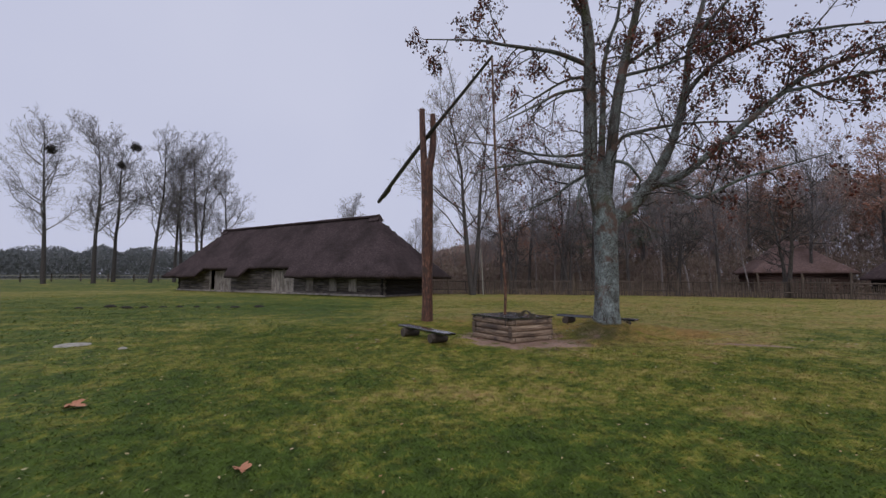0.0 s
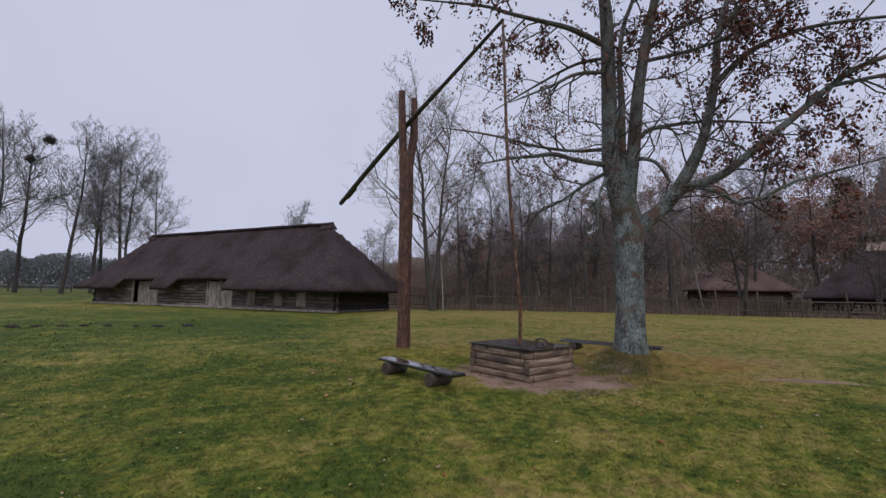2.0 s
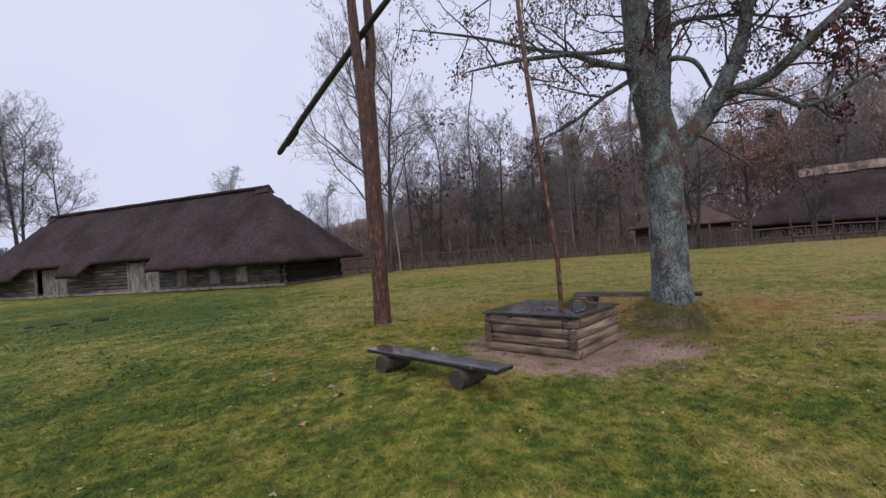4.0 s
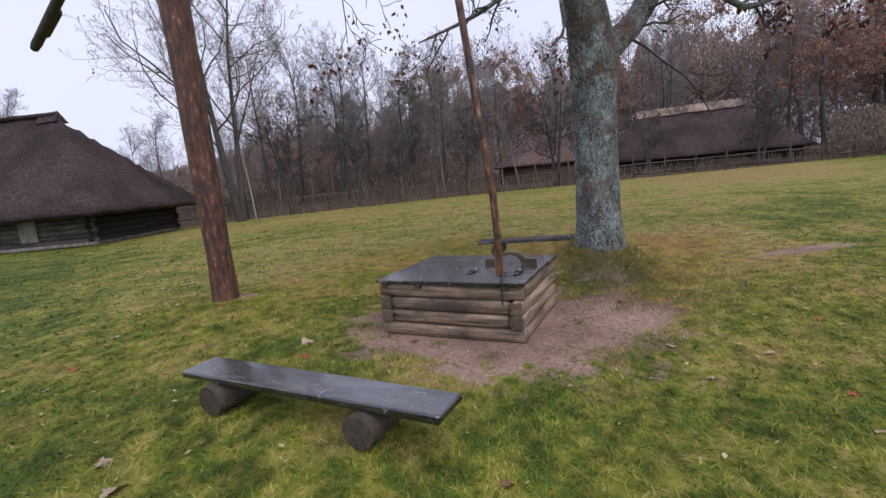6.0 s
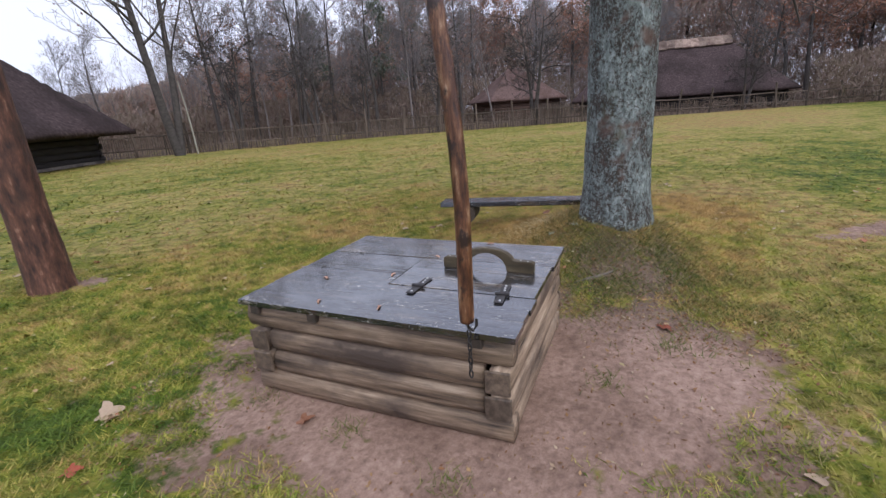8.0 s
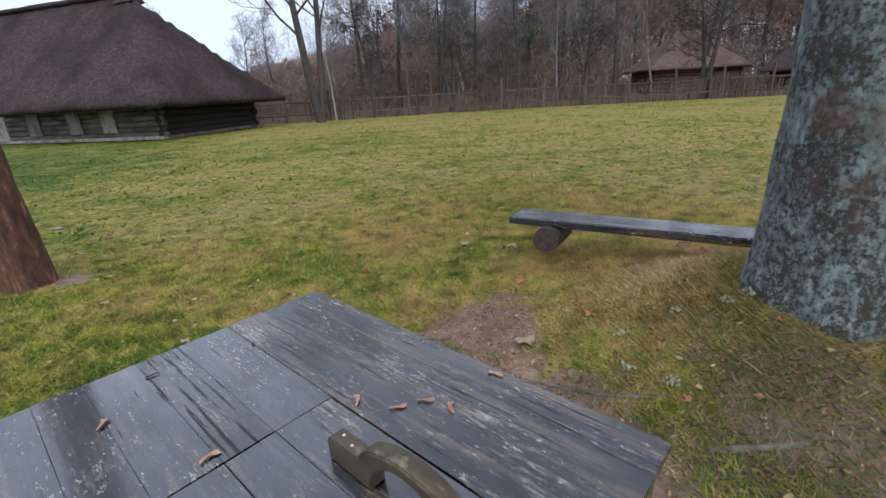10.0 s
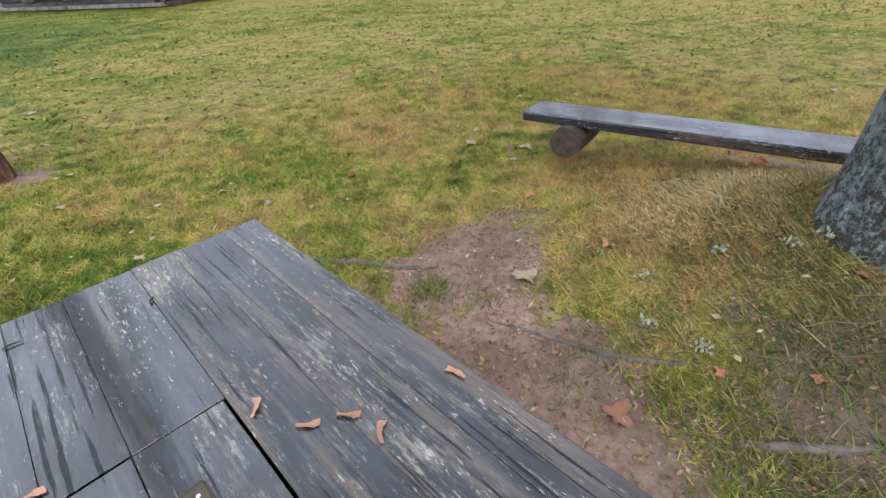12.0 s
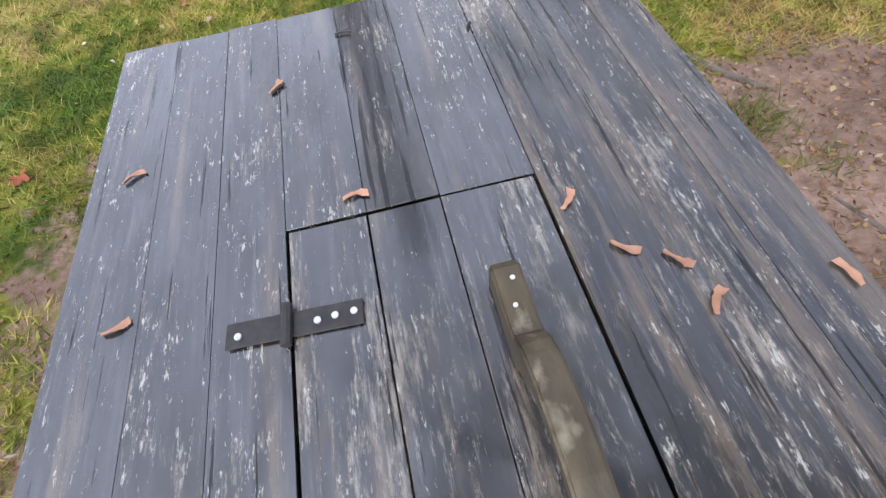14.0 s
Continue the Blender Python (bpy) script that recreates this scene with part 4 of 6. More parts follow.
def hatch():
    h = thing("well_hatch", WELL @ pose(HU0, 0, TOP - 0.03), "closed plank hatch in the well cover with a carved wooden handle", "hatch")
    inner = [s for s in SEAMS if HU0 - 0.01 < s < HU1 + 0.01]
    for k, (a, b) in enumerate(zip(inner, inner[1:])):
        g0, g1 = (0.007 if k == 0 else 0.0009), (0.006 if k == len(inner) - 2 else 0.0009)
        bm = slab(b - a - g0 - g1, HV1 - HV0 - 0.004, 0.03, 0.0010, (0, 0, 0), 0.0010, 30 + k)
        part("plank", bm, HATCH, h, m=pose((a + g0 + b - g1) / 2 - HU0, (HV0 + HV1) / 2, 0.017))
    for v in (-0.68, -0.06):
        part("batten", slab(0.44, 0.075, 0.06, 0.004), FRESH_WOOD, h, "unstained wooden batten under the hatch", m=pose(0.25, v, -0.032))
    for v, tilt in ((-0.135, -3), (-0.625, 4)):
        s = part("hinge_strap", slab(0.235, 0.046, 0.005, 0.0015), IRON, h, "black iron strap hinge with pale nails", m=pose(0.012, v, 0.0375, 0, 0, tilt))
        part("hinge_pin", round_log(0.075, 0.010, 0.010, 2, 10, 4, 0.0, along="y"), IRON, s, m=pose(-0.012, 0, 0.006))
        for u in (-0.095, 0.040, 0.070, 0.102):
            part("nail", round_log(0.004, 0.0065, 0.0065, 1, 8, 3, 0.0, along="z"), NAIL, s, m=pose(u, 0.006 * math.sin(u * 90), 0.0045))
    # handle: two feet joined by a raised bow
    bm = bmesh.new()
    prof = []
    n_ = 16
    for i in range(n_ + 1):
        a = math.pi * i / n_
        prof.append((0.162 * math.cos(a), 0.030 + 0.112 * math.sin(a), 0.122 * math.cos(a), 0.002 + 0.110 * math.sin(a)))
    outer = [(0.285, 0.0), (0.285, 0.060), (0.270, 0.070), (0.175, 0.070)] + [(p[0], max(p[1], 0.070) if i in (0, n_) else p[1] + 0.03 * (1 - math.sin(math.pi * i / n_))) for i, p in enumerate(prof) if 0 < i < n_] + [(-0.175, 0.070), (-0.270, 0.070), (-0.285, 0.060), (-0.285, 0.0)]
    inner_ = [(p[2], p[3]) for p in prof][::-1]
    loop = outer + [(-0.122, 0.0)] + inner_[1:-1] + [(0.122, 0.0)]
    t = 0.024
    fr = [bm.verts.new((-t, v, z)) for v, z in loop]
    bk = [bm.verts.new((t, v, z)) for v, z in loop]
    bm.faces.new(fr)
    bm.faces.new(list(reversed(bk)))
    for k in range(len(loop)):
        bm.faces.new((fr[k], bk[k], bk[(k + 1) % len(loop)], fr[(k + 1) % len(loop)]))
    bmesh.ops.recalc_face_normals(bm, faces=list(bm.faces))
    bmesh.ops.bevel(bm, geom=[e for e in bm.edges if len(e.link_faces) == 2 and e.calc_face_angle(0) > 1.2], offset=0.004, segments=2, affect="EDGES")
    handle = part("handle", bm, HANDLE_WOOD, h, "mossy carved wooden bow handle", m=pose(0.118 - HU0, -0.43, 0.033))
    for v in (-0.25, -0.205, 0.205, 0.25):
        part("nail", round_log(0.003, 0.0042, 0.0042, 1, 8, 3, 0.0, along="z"), NAIL, handle, m=pose(0.006 * math.sin(v * 80), v, 0.0705))
    return h


cover()
hatch()


def bench(at, turn, length, logs, label, group):
    b = thing("bench", pose(at[0], at[1], float(ground_z(*at)), 0, 0, turn), label, "bench", group)
    bm = slab(0.285, length, 0.055, 0.010, (0, 0, 0), 0.006, int(length * 10))
    part("seat", bm, WET_BENCH, b, "wet dark plank", m=pose(0, 0, 0.215, 0, 0, 90))
    for x in logs:
        part("log_support", round_log(0.40, 0.112, 0.106, int(x * 10), 20, 8, 0.12, along="y"), LOG_END, b, "rough dark log lying across under the plank", m=pose(x, 0.0, 0.090), smooth=False)
    return b


bench((5.89, 9.06), -78.4, 2.12, (-0.70, 0.56), "low bench of one wet dark plank on two logs", "benches by the well")
bench((11.37, 9.92), -67.5, 2.40, (-0.86, 0.85), "low plank bench on two logs behind the tree", "benches by the well")


def sweep_well():
    s = thing("well_sweep", pose(7.40, 13.30, 0), "tall forked timber post carrying a counterweighted well sweep", "well sweep")
    o = Vector((7.40, 13.30, 0))

    def loc(x, y, z, r):
        return (x - o.x, y - o.y, z - o.z, r)

    def knotty(pts, seed, sides=18):
        """A peeled trunk with swellings and shallow flats."""
        vs, fs = [], []
        p, r = bend(pts, 7)
        tube(vs, fs, p, r, sides)
        arr = np.array([tuple(v) for v in vs])
        mids = np.repeat(np.array([tuple(q) for q in p]), sides, axis=0)
        f = np.array([1 + 0.09 * noise.noise((q[0] * 4 + seed, q[1] * 4, q[2] * 1.1)) + 0.035 * noise.noise((q[0] * 14, q[1] * 14 + seed, q[2] * 5)) for q in arr])
        return array_mesh("post", mids + (arr - mids) * f[:, None], np.array(fs))

    link("post", knotty([loc(7.40, 13.30, -0.15, 0.205), loc(7.40, 13.30, 0.15, 0.195), loc(7.385, 13.27, 0.9, 0.175), loc(7.36, 13.22, 2.2, 0.180), loc(7.33, 13.16, 3.6, 0.185), loc(7.31, 13.13, 4.7, 0.20), loc(7.30, 13.12, 5.15, 0.205), loc(7.30, 13.12, 5.45, 0.12)], 1), POST_WOOD, s, smooth=True)
    for k, pts in enumerate(([loc(7.24, 13.10, 4.7, 0.12), loc(7.18, 13.09, 5.4, 0.115), loc(7.12, 13.07, 6.2, 0.105), loc(7.09, 13.06, 7.01, 0.095), loc(7.09, 13.06, 7.04, 0.085), loc(7.09, 13.06, 7.045, 0.005)],
                             [loc(7.35, 13.13, 4.75, 0.12), loc(7.43, 13.14, 5.35, 0.12), loc(7.51, 13.15, 5.9, 0.115), loc(7.52, 13.15, 6.4, 0.10), loc(7.50, 13.15, 6.94, 0.09), loc(7.50, 13.15, 6.97, 0.08), loc(7.50, 13.15, 6.975, 0.005)])):
        link("fork_prong", knotty(pts, 5 + k, 14), POST_WOOD, s, smooth=True)
    link("sweep_beam", tube_mesh("sweep_beam", [(*bend([loc(6.83, 18.02, 4.82, 0.012), loc(6.83, 18.0, 4.83, 0.085), loc(7.05, 15.7, 5.50, 0.08), loc(7.30, 13.10, 6.20, 0.07), loc(7.45, 11.2, 6.60, 0.05), loc(7.607, 9.02, 7.05, 0.035)], 5), 10)]),
         SWEEP_WOOD, s, "long dark sweep beam", smooth=True)
    link("counterweight", tube_mesh("counterweight", [(*bend([loc(6.92, 17.65, 4.92, 0.01), loc(6.92, 17.63, 4.93, 0.07), loc(6.99, 16.95, 5.13, 0.075), loc(6.99, 16.93, 5.135, 0.01)], 3), 9)]), SWEEP_WOOD, s, smooth=True)
    link("axle", tube_mesh("axle", [([Vector(loc(7.02, 13.05, 6.18, 0)[:3]), Vector(loc(7.62, 13.14, 6.18, 0)[:3])], [0.03, 0.03], 8)]), IRON, s)
    pole = link("pole", knotty([loc(7.742, 8.677, 0.70, 0.023), loc(7.743, 8.678, 0.715, 0.033), loc(7.765, 8.700, 1.4, 0.034), loc(7.72, 8.79, 2.4, 0.033), loc(7.64, 8.90, 4.1, 0.031), loc(7.61, 9.03, 7.04, 0.027)], 9, 12),
                POLE_WOOD, s, "long peeled hanging pole, wet reddish brown", smooth=True)
    pts = [(0.0, 0.0), (0.0, -0.05), (0.012, -0.09), (0.03, -0.11), (0.045, -0.09), (0.045, -0.06)]
    link("hook", tube_mesh("hook", [([Vector(loc(7.737 + a, 8.682 - a * 0.6, 0.72 + c, 0)[:3]) for a, c in pts], [0.007] * 6, 6)]), IRON, pole, "dark iron hook")
    for k in range(7):
        link("chain_link", tube_mesh("chain_link", [([Vector(loc(7.742 + 0.009 * math.cos(a) * (k % 2), 8.67 + 0.009 * math.cos(a) * (1 - k % 2), 0.605 - 0.033 * k + 0.022 * math.sin(a), 0)[:3]) for a in [2 * math.pi * j / 10 for j in range(11)]], [0.004] * 11, 5)]), IRON, pole)
    return s


sweep_well()


# ---------------------------------------------------------------- trees
def grow(out, p, d, length, r, level, top_level, rng, kids, spread=0.9, lift=0.12, wander=0.22, bare=0.25, reach=1.0):
    """One branch and its offshoots: out takes (level, points, radii)."""
    n = (7, 6, 5, 4, 3)[min(level, 4)]
    pts, q, v = [p.copy()], p.copy(), d.normalized()
    for i in range(n - 1):
        v = (v + Vector((rng.gauss(0, wander), rng.gauss(0, wander), rng.gauss(0, wander) + lift))).normalized()
        q = q + v * (length / (n - 1))
        pts.append(q.copy())
    tip = 0.12 if level == 0 else 0.35 if level < top_level else 0.5
    out.append((level, pts, [max(r * (1 - (1 - tip) * i / (n - 1)), 0.004) for i in range(n)]))
    if level >= top_level:
        return
    for k in range(kids[level]):
        t = bare + (1 - bare) * (k + rng.random()) / kids[level]
        f = t * (n - 1)
        i = min(int(f), n - 2)
        at = pts[i].lerp(pts[i + 1], f - i)
        along = (pts[i + 1] - pts[i]).normalized()
        side = along.cross(Vector((rng.gauss(0, 1), rng.gauss(0, 1), rng.gauss(0, 1)))).normalized()
        nd = (along * rng.uniform(0.35, 0.8) + side * spread).normalized()
        grow(out, at, nd, length * reach * rng.uniform(0.32, 0.55) * (1.15 - 0.5 * t), r * (rng.uniform(0.20, 0.32) if level == 0 else rng.uniform(0.30, 0.45)) * (1.1 - 0.4 * t), level + 1, top_level, rng, kids, spread, lift, max(wander, 0.2), 0.15)


def tips_of(out, level):
    return [(pts, i) for lv, pts, _ in out if lv >= level for i in range(1, len(pts))]


def bare_tree(seed, height, r, kids=(13, 6, 4, 3), spread=0.75, lift=0.16, forks=1, reach=1.0, leaves=0, leaf_mat=None, name="bare_tree", twig=GREY_TWIG, leaf_size=0.09, fine=0.010):
    rng = random.Random(seed)
    out = []
    for f in range(forks):
        lean = Vector((rng.gauss(0, 0.07) + (f - (forks - 1) / 2) * 0.22, rng.gauss(0, 0.07), 1))
        grow(out, Vector((f * 0.12, 0, -0.1)), lean, height, r * (0.85 ** f), 0, len(kids), rng, kids, spread, lift, 0.06, 0.28, reach)
    out = [(lv, p, [max(v, fine) for v in rr]) for lv, p, rr in out]
    t = thing(name, Matrix(), "x", "tree")
    link("trunk", tube_mesh("trunk", [(p, rr, 8) for lv, p, rr in out if lv == 0]), twig if name == "young_tree" else TWIG, t, smooth=True)
    link("bough", tube_mesh("bough", [(p, rr, 5) for lv, p, rr in out if lv == 1]), twig if name in ("young_tree", "oak_tree") or twig == FAR_TWIG else TWIG, t, smooth=True)
    link("crown", tube_mesh("crown", [(p, rr, 3) for lv, p, rr in out if lv > 1]), twig, t)
    if leaves:
        g = np.random.default_rng(seed)
        tp = tips_of(out, 2)
        pick = g.integers(0, len(tp), leaves)
        pos = np.array([tuple(tp[k][0][tp[k][1]]) for k in pick]) + g.normal(0, 0.16, (leaves, 3))
        link("foliage", scatter_quads("foliage", pos, g.uniform(0.6, 1.3, leaves) * leaf_size, g), leaf_mat, t)
    return t


def pine_tree(seed, height):
    g = np.random.default_rng(seed)
    rng = random.Random(seed)
    t = thing("pine_tree", Matrix(), "x", "tree")
    link("trunk", tube_mesh("trunk", [(*bend([(0, 0, -0.1, 0.2), (0.1, 0, height * 0.5, 0.15), (0, 0.1, height, 0.03)], 4), 7)]), TWIG, t, smooth=True)
    tubes, pos = [], []
    for k in range(46):
        z = height * (0.38 + 0.6 * (k / 45))
        a, ln = rng.uniform(0, 6.28), (1.05 - k / 45) * height * 0.20 + 0.5
        tip = Vector((math.cos(a) * ln, math.sin(a) * ln, z + 0.12 * ln))
        tubes.append(([Vector((0, 0, z - 0.2)), tip], [0.04, 0.012], 4))
        for _ in range(7):
            f = rng.uniform(0.35, 1.05)
            pos.append(np.array([tip.x * f, tip.y * f, z + 0.1 * ln * f]) + g.normal(0, 0.28, (16, 3)))
    link("bough", tube_mesh("bough", tubes), TWIG, t)
    pos = np.concatenate(pos)
    link("foliage", scatter_quads("foliage", pos, g.uniform(0.10, 0.22, len(pos)), g, 0.35), PINE, t)
    return t


def plant(proto, x, y, turn, size, label, group="", first=[]):
    """Sets a copy of a tree on the ground."""
    m = pose(x, y, float(ground_z(x, y)), 0, 0, turn)
    if proto not in first:
        first.append(proto)
        proto.matrix_basis = m @ Matrix.Diagonal((size, size, size, 1))
        return tagged(proto, label, "tree", group)
    c = copy_thing(proto, m)
    c.matrix_basis = m @ Matrix.Diagonal((size, size, size, 1))
    return tagged(c, label, "tree", group)


def polar(az, dist, cx=2.6, cy=-0.6):
    a = radians(az)
    return cx + dist * math.sin(a), cy + dist * math.cos(a)


# far crowns wear the pale twig that carries haze in its colour
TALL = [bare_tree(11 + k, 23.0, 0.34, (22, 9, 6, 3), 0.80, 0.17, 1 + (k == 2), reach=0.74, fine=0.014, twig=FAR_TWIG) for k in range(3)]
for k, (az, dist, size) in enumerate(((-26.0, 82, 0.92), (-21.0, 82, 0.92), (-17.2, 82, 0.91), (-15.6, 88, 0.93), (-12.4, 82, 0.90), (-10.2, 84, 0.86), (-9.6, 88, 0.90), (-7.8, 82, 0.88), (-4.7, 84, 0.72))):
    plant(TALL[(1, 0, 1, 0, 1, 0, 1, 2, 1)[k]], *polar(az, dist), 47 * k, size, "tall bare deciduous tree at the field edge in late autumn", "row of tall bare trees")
for az, elev, r_ in ((-14.2, 13.6, 0.62), (-21.0, 12.2, 0.55), (-15.4, 11.6, 0.45)):
    gn = np.random.default_rng(int(az * -10))
    x_, y_ = polar(az, 80)
    nest = thing("bird_nest", pose(x_, y_, 1.5 + 80 * math.tan(radians(elev))), "dark round twig nest high in a bare tree", "nest", "nests in the bare trees")
    link("twig_ball", scatter_quads("twig_ball", gn.normal(0, r_ * 0.42, (700, 3)), gn.uniform(0.15, 0.4, 700), gn, 0.12), TWIG, nest)
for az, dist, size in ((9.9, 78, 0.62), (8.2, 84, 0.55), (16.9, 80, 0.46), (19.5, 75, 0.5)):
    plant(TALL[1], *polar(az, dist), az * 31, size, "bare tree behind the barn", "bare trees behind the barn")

FORKED = bare_tree(31, 17.5, 0.28, (18, 8, 5, 3), 0.72, 0.20, 2, 0.95, leaves=900, leaf_mat=BROWN_LEAF, leaf_size=0.08)
plant(FORKED, 19.6, 36.4, 20, 1.0, "forked bare tree with a few brown leaves by the fence", "trees along the fence")
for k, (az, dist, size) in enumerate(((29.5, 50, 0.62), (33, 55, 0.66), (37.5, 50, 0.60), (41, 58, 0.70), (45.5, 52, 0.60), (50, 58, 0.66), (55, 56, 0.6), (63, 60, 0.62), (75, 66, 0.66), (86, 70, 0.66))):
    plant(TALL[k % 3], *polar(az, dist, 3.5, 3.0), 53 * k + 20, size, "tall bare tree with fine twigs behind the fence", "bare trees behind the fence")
APPLE = [bare_tree(41 + k, 6.0, 0.16, (10, 7, 5, 3), 0.95, 0.02, 2, name="orchard_tree", twig=TWIG) for k in range(2)]
for k, (x, y, s) in enumerate(((25.0, 38.3, 1.2), (41.8, 23.3, 1.35), (57.0, 9.5, 1.1), (36.7, 29.4, 1.15), (53.0, 18.5, 1.0), (29.5, 35.5, 1.1), (33.0, 33.5, 0.9))):
    plant(APPLE[k % 2], x, y, 70 * k, s, "gnarled bare orchard tree behind the fence", "orchard trees")
THIN = [bare_tree(51 + k, 13.5, 0.13, (14, 6, 4, 2), 0.6, 0.18, 1, leaves=500 * k, leaf_mat=RUSSET, name="young_tree", leaf_size=0.10) for k in range(2)]
OAK = [bare_tree(61 + k, 13.0, 0.24, (13, 8, 5), 0.95, 0.06, 1, leaves=6500, leaf_mat=RUSSET, name="oak_tree", twig=GREY_TWIG, leaf_size=0.10) for k in range(2)]
PINES = [pine_tree(71 + k, 15.0) for k in range(2)]
wood = random.Random(5)
k = 0
for az in np.arange(24, 122, 1.55):
    kind = wood.random()
    dist = wood.uniform(62, 82) if az < 50 else wood.uniform(70, 92)
    want = np.interp(az, [20, 24, 30, 46, 54, 66, 80, 95, 122], [5, 6.5, 9, 11.5, 13, 13.5, 14, 14.5, 14.5])
    height = 1.5 + dist * math.tan(radians(want)) * wood.uniform(0.78, 1.05)
    x, y = polar(az + wood.uniform(-0.7, 0.7), dist, 3.5, 3.0)
    if kind < 0.30:
        plant(OAK[k % 2], x, y, wood.uniform(0, 360), height / 14.0, "oak with withered brown leaves at the wood's edge", "woodland trees")
    elif kind < 0.46:
        plant(PINES[k % 2], x, y, wood.uniform(0, 360), height / 15.0, "dark green pine at the wood's edge", "woodland trees")
    else:
        plant(THIN[k % 2], x, y, wood.uniform(0, 360), height / 14.0, "slender leafless tree at the wood's edge", "woodland trees")
    k += 1
for k, az in enumerate(np.arange(27, 60, 3.1)):
    x, y = polar(az + wood.uniform(-1, 1), wood.uniform(50, 60), 3.5, 3.0)
    plant(THIN[k % 2], x, y, wood.uniform(0, 360), wood.uniform(0.55, 0.9), "slender leafless tree behind the fence", "woodland trees")


def thicket(name, az0, az1, d0, d1, n, heights, seed, material, size, label, aspect=0.09, upright=2.2, clearings=()):
    """A far belt of wood: very many leaf and twig flecks under an uneven top."""
    g = np.random.default_rng(seed)
    az = g.uniform(az0, az1, n)
    dist = g.uniform(d0, d1, n)
    for c0, c1, depth in clearings:
        keep = (az < c0) | (az > c1) | (dist > depth)
        az, dist = az[keep], dist[keep]
    n = len(az)
    a = np.radians(az)
    x, y = 3.5 + dist * np.sin(a), 3.0 + dist * np.cos(a)
    top = np.interp(az, heights[0], heights[1])
    lump = np.array([noise.noise((v * 0.55, w * 0.05, seed)) for v, w in zip(az, dist)])
    top = 1.0 + dist * np.tan(np.radians(np.maximum(top * (0.92 + 0.30 * lump), 0.8)))
    z = ground_z(x, y) + top * g.uniform(0, 1, n) ** 0.85
    me = scatter_quads(name, np.stack([x, y, z], 1), g.uniform(0.5, 1.4, n) * size, g, aspect, upright)
    return tagged(link(name, me, material), label, "woodland", kind="stuff")


thicket("far_woods", 14, 125, 80, 100, 300000, ([14, 20, 24, 30, 46, 54, 66, 80, 95, 125], [3.0, 4.2, 5, 6.5, 8.5, 9.8, 11, 12, 12.5, 12.5]), 3, WOODS, 0.56, "dense brown and grey late autumn wood on the far slope")
thicket("undergrowth", 16, 118, 54, 80, 130000, ([20, 40, 60, 118], [2.0, 3.2, 3.6, 3.4]), 4, UNDER, 0.34, "tangled brown undergrowth behind the fence", clearings=((54.5, 68.0, 68), (68.0, 89.0, 74)))
thicket("distant_forest", -60, 24, 150, 190, 200000, ([-60, -23, -14, 0, 12, 24], [2.4, 2.6, 3.2, 2.4, 2.4, 3.6]), 6, HAZY, 0.34, "distant forest beyond the fields, haze painted into its grey", 0.40, 2.0)


for k, (az, dist, size) in enumerate(((19.0, 58, 0.50), (21.5, 64, 0.60), (23.5, 60, 0.52), (25.5, 66, 0.62), (27.0, 60, 0.50))):
    plant(THIN[0], *polar(az, dist, 3.5, 3.0), 61 * k, size, "slender leafless tree beyond the barn's end", "woodland trees")


def along_line(line, step):
    """Places every step metres along a broken line, each with its heading."""
    rest = 0.0
    for (x0, y0), (x1, y1) in zip(line, line[1:]):
        ln = math.hypot(x1 - x0, y1 - y0)
        s = rest
        while s < ln:
            yield x0 + (x1 - x0) * s / ln, y0 + (y1 - y0) * s / ln, math.degrees(math.atan2(y1 - y0, x1 - x0))
            s += step
        rest = s - ln


def fence_brush():
    """Dead stalks and brambles along the far side of the fence."""
    g = np.random.default_rng(44)
    rows = []
    for x, y, a in along_line(FENCE_LINE, 0.05):
        off = g.uniform(0.3, 5.0, 10)
        nx_, ny_ = -math.sin(radians(a)), math.cos(radians(a))
        top = 0.35 + 0.9 * max(0.0, 0.5 + noise.noise((x * 0.35, y * 0.35, 2)))
        rows.append(np.stack([x + nx_ * off, y + ny_ * off, g.uniform(0, 1, 10) ** 1.4 * top], 1))
    pos = np.concatenate(rows)
    tagged(link("brambles", scatter_quads("brambles", pos, g.uniform(0.05, 0.20, len(pos)), g, 0.10, 1.8), UNDER), "low dead brambles and stalks behind the fence", "undergrowth", kind="stuff")


fence_brush()


# ---- the large tree by the well
TREE = Vector((10.90, 8.88, 0.0))
LAT, FWD = Vector((0.896, -0.443, 0)), Vector((0.443, 0.896, 0))


def tp(r, z, d, w):
    q = LAT * r + FWD * d
    return (q.x, q.y, z, w)


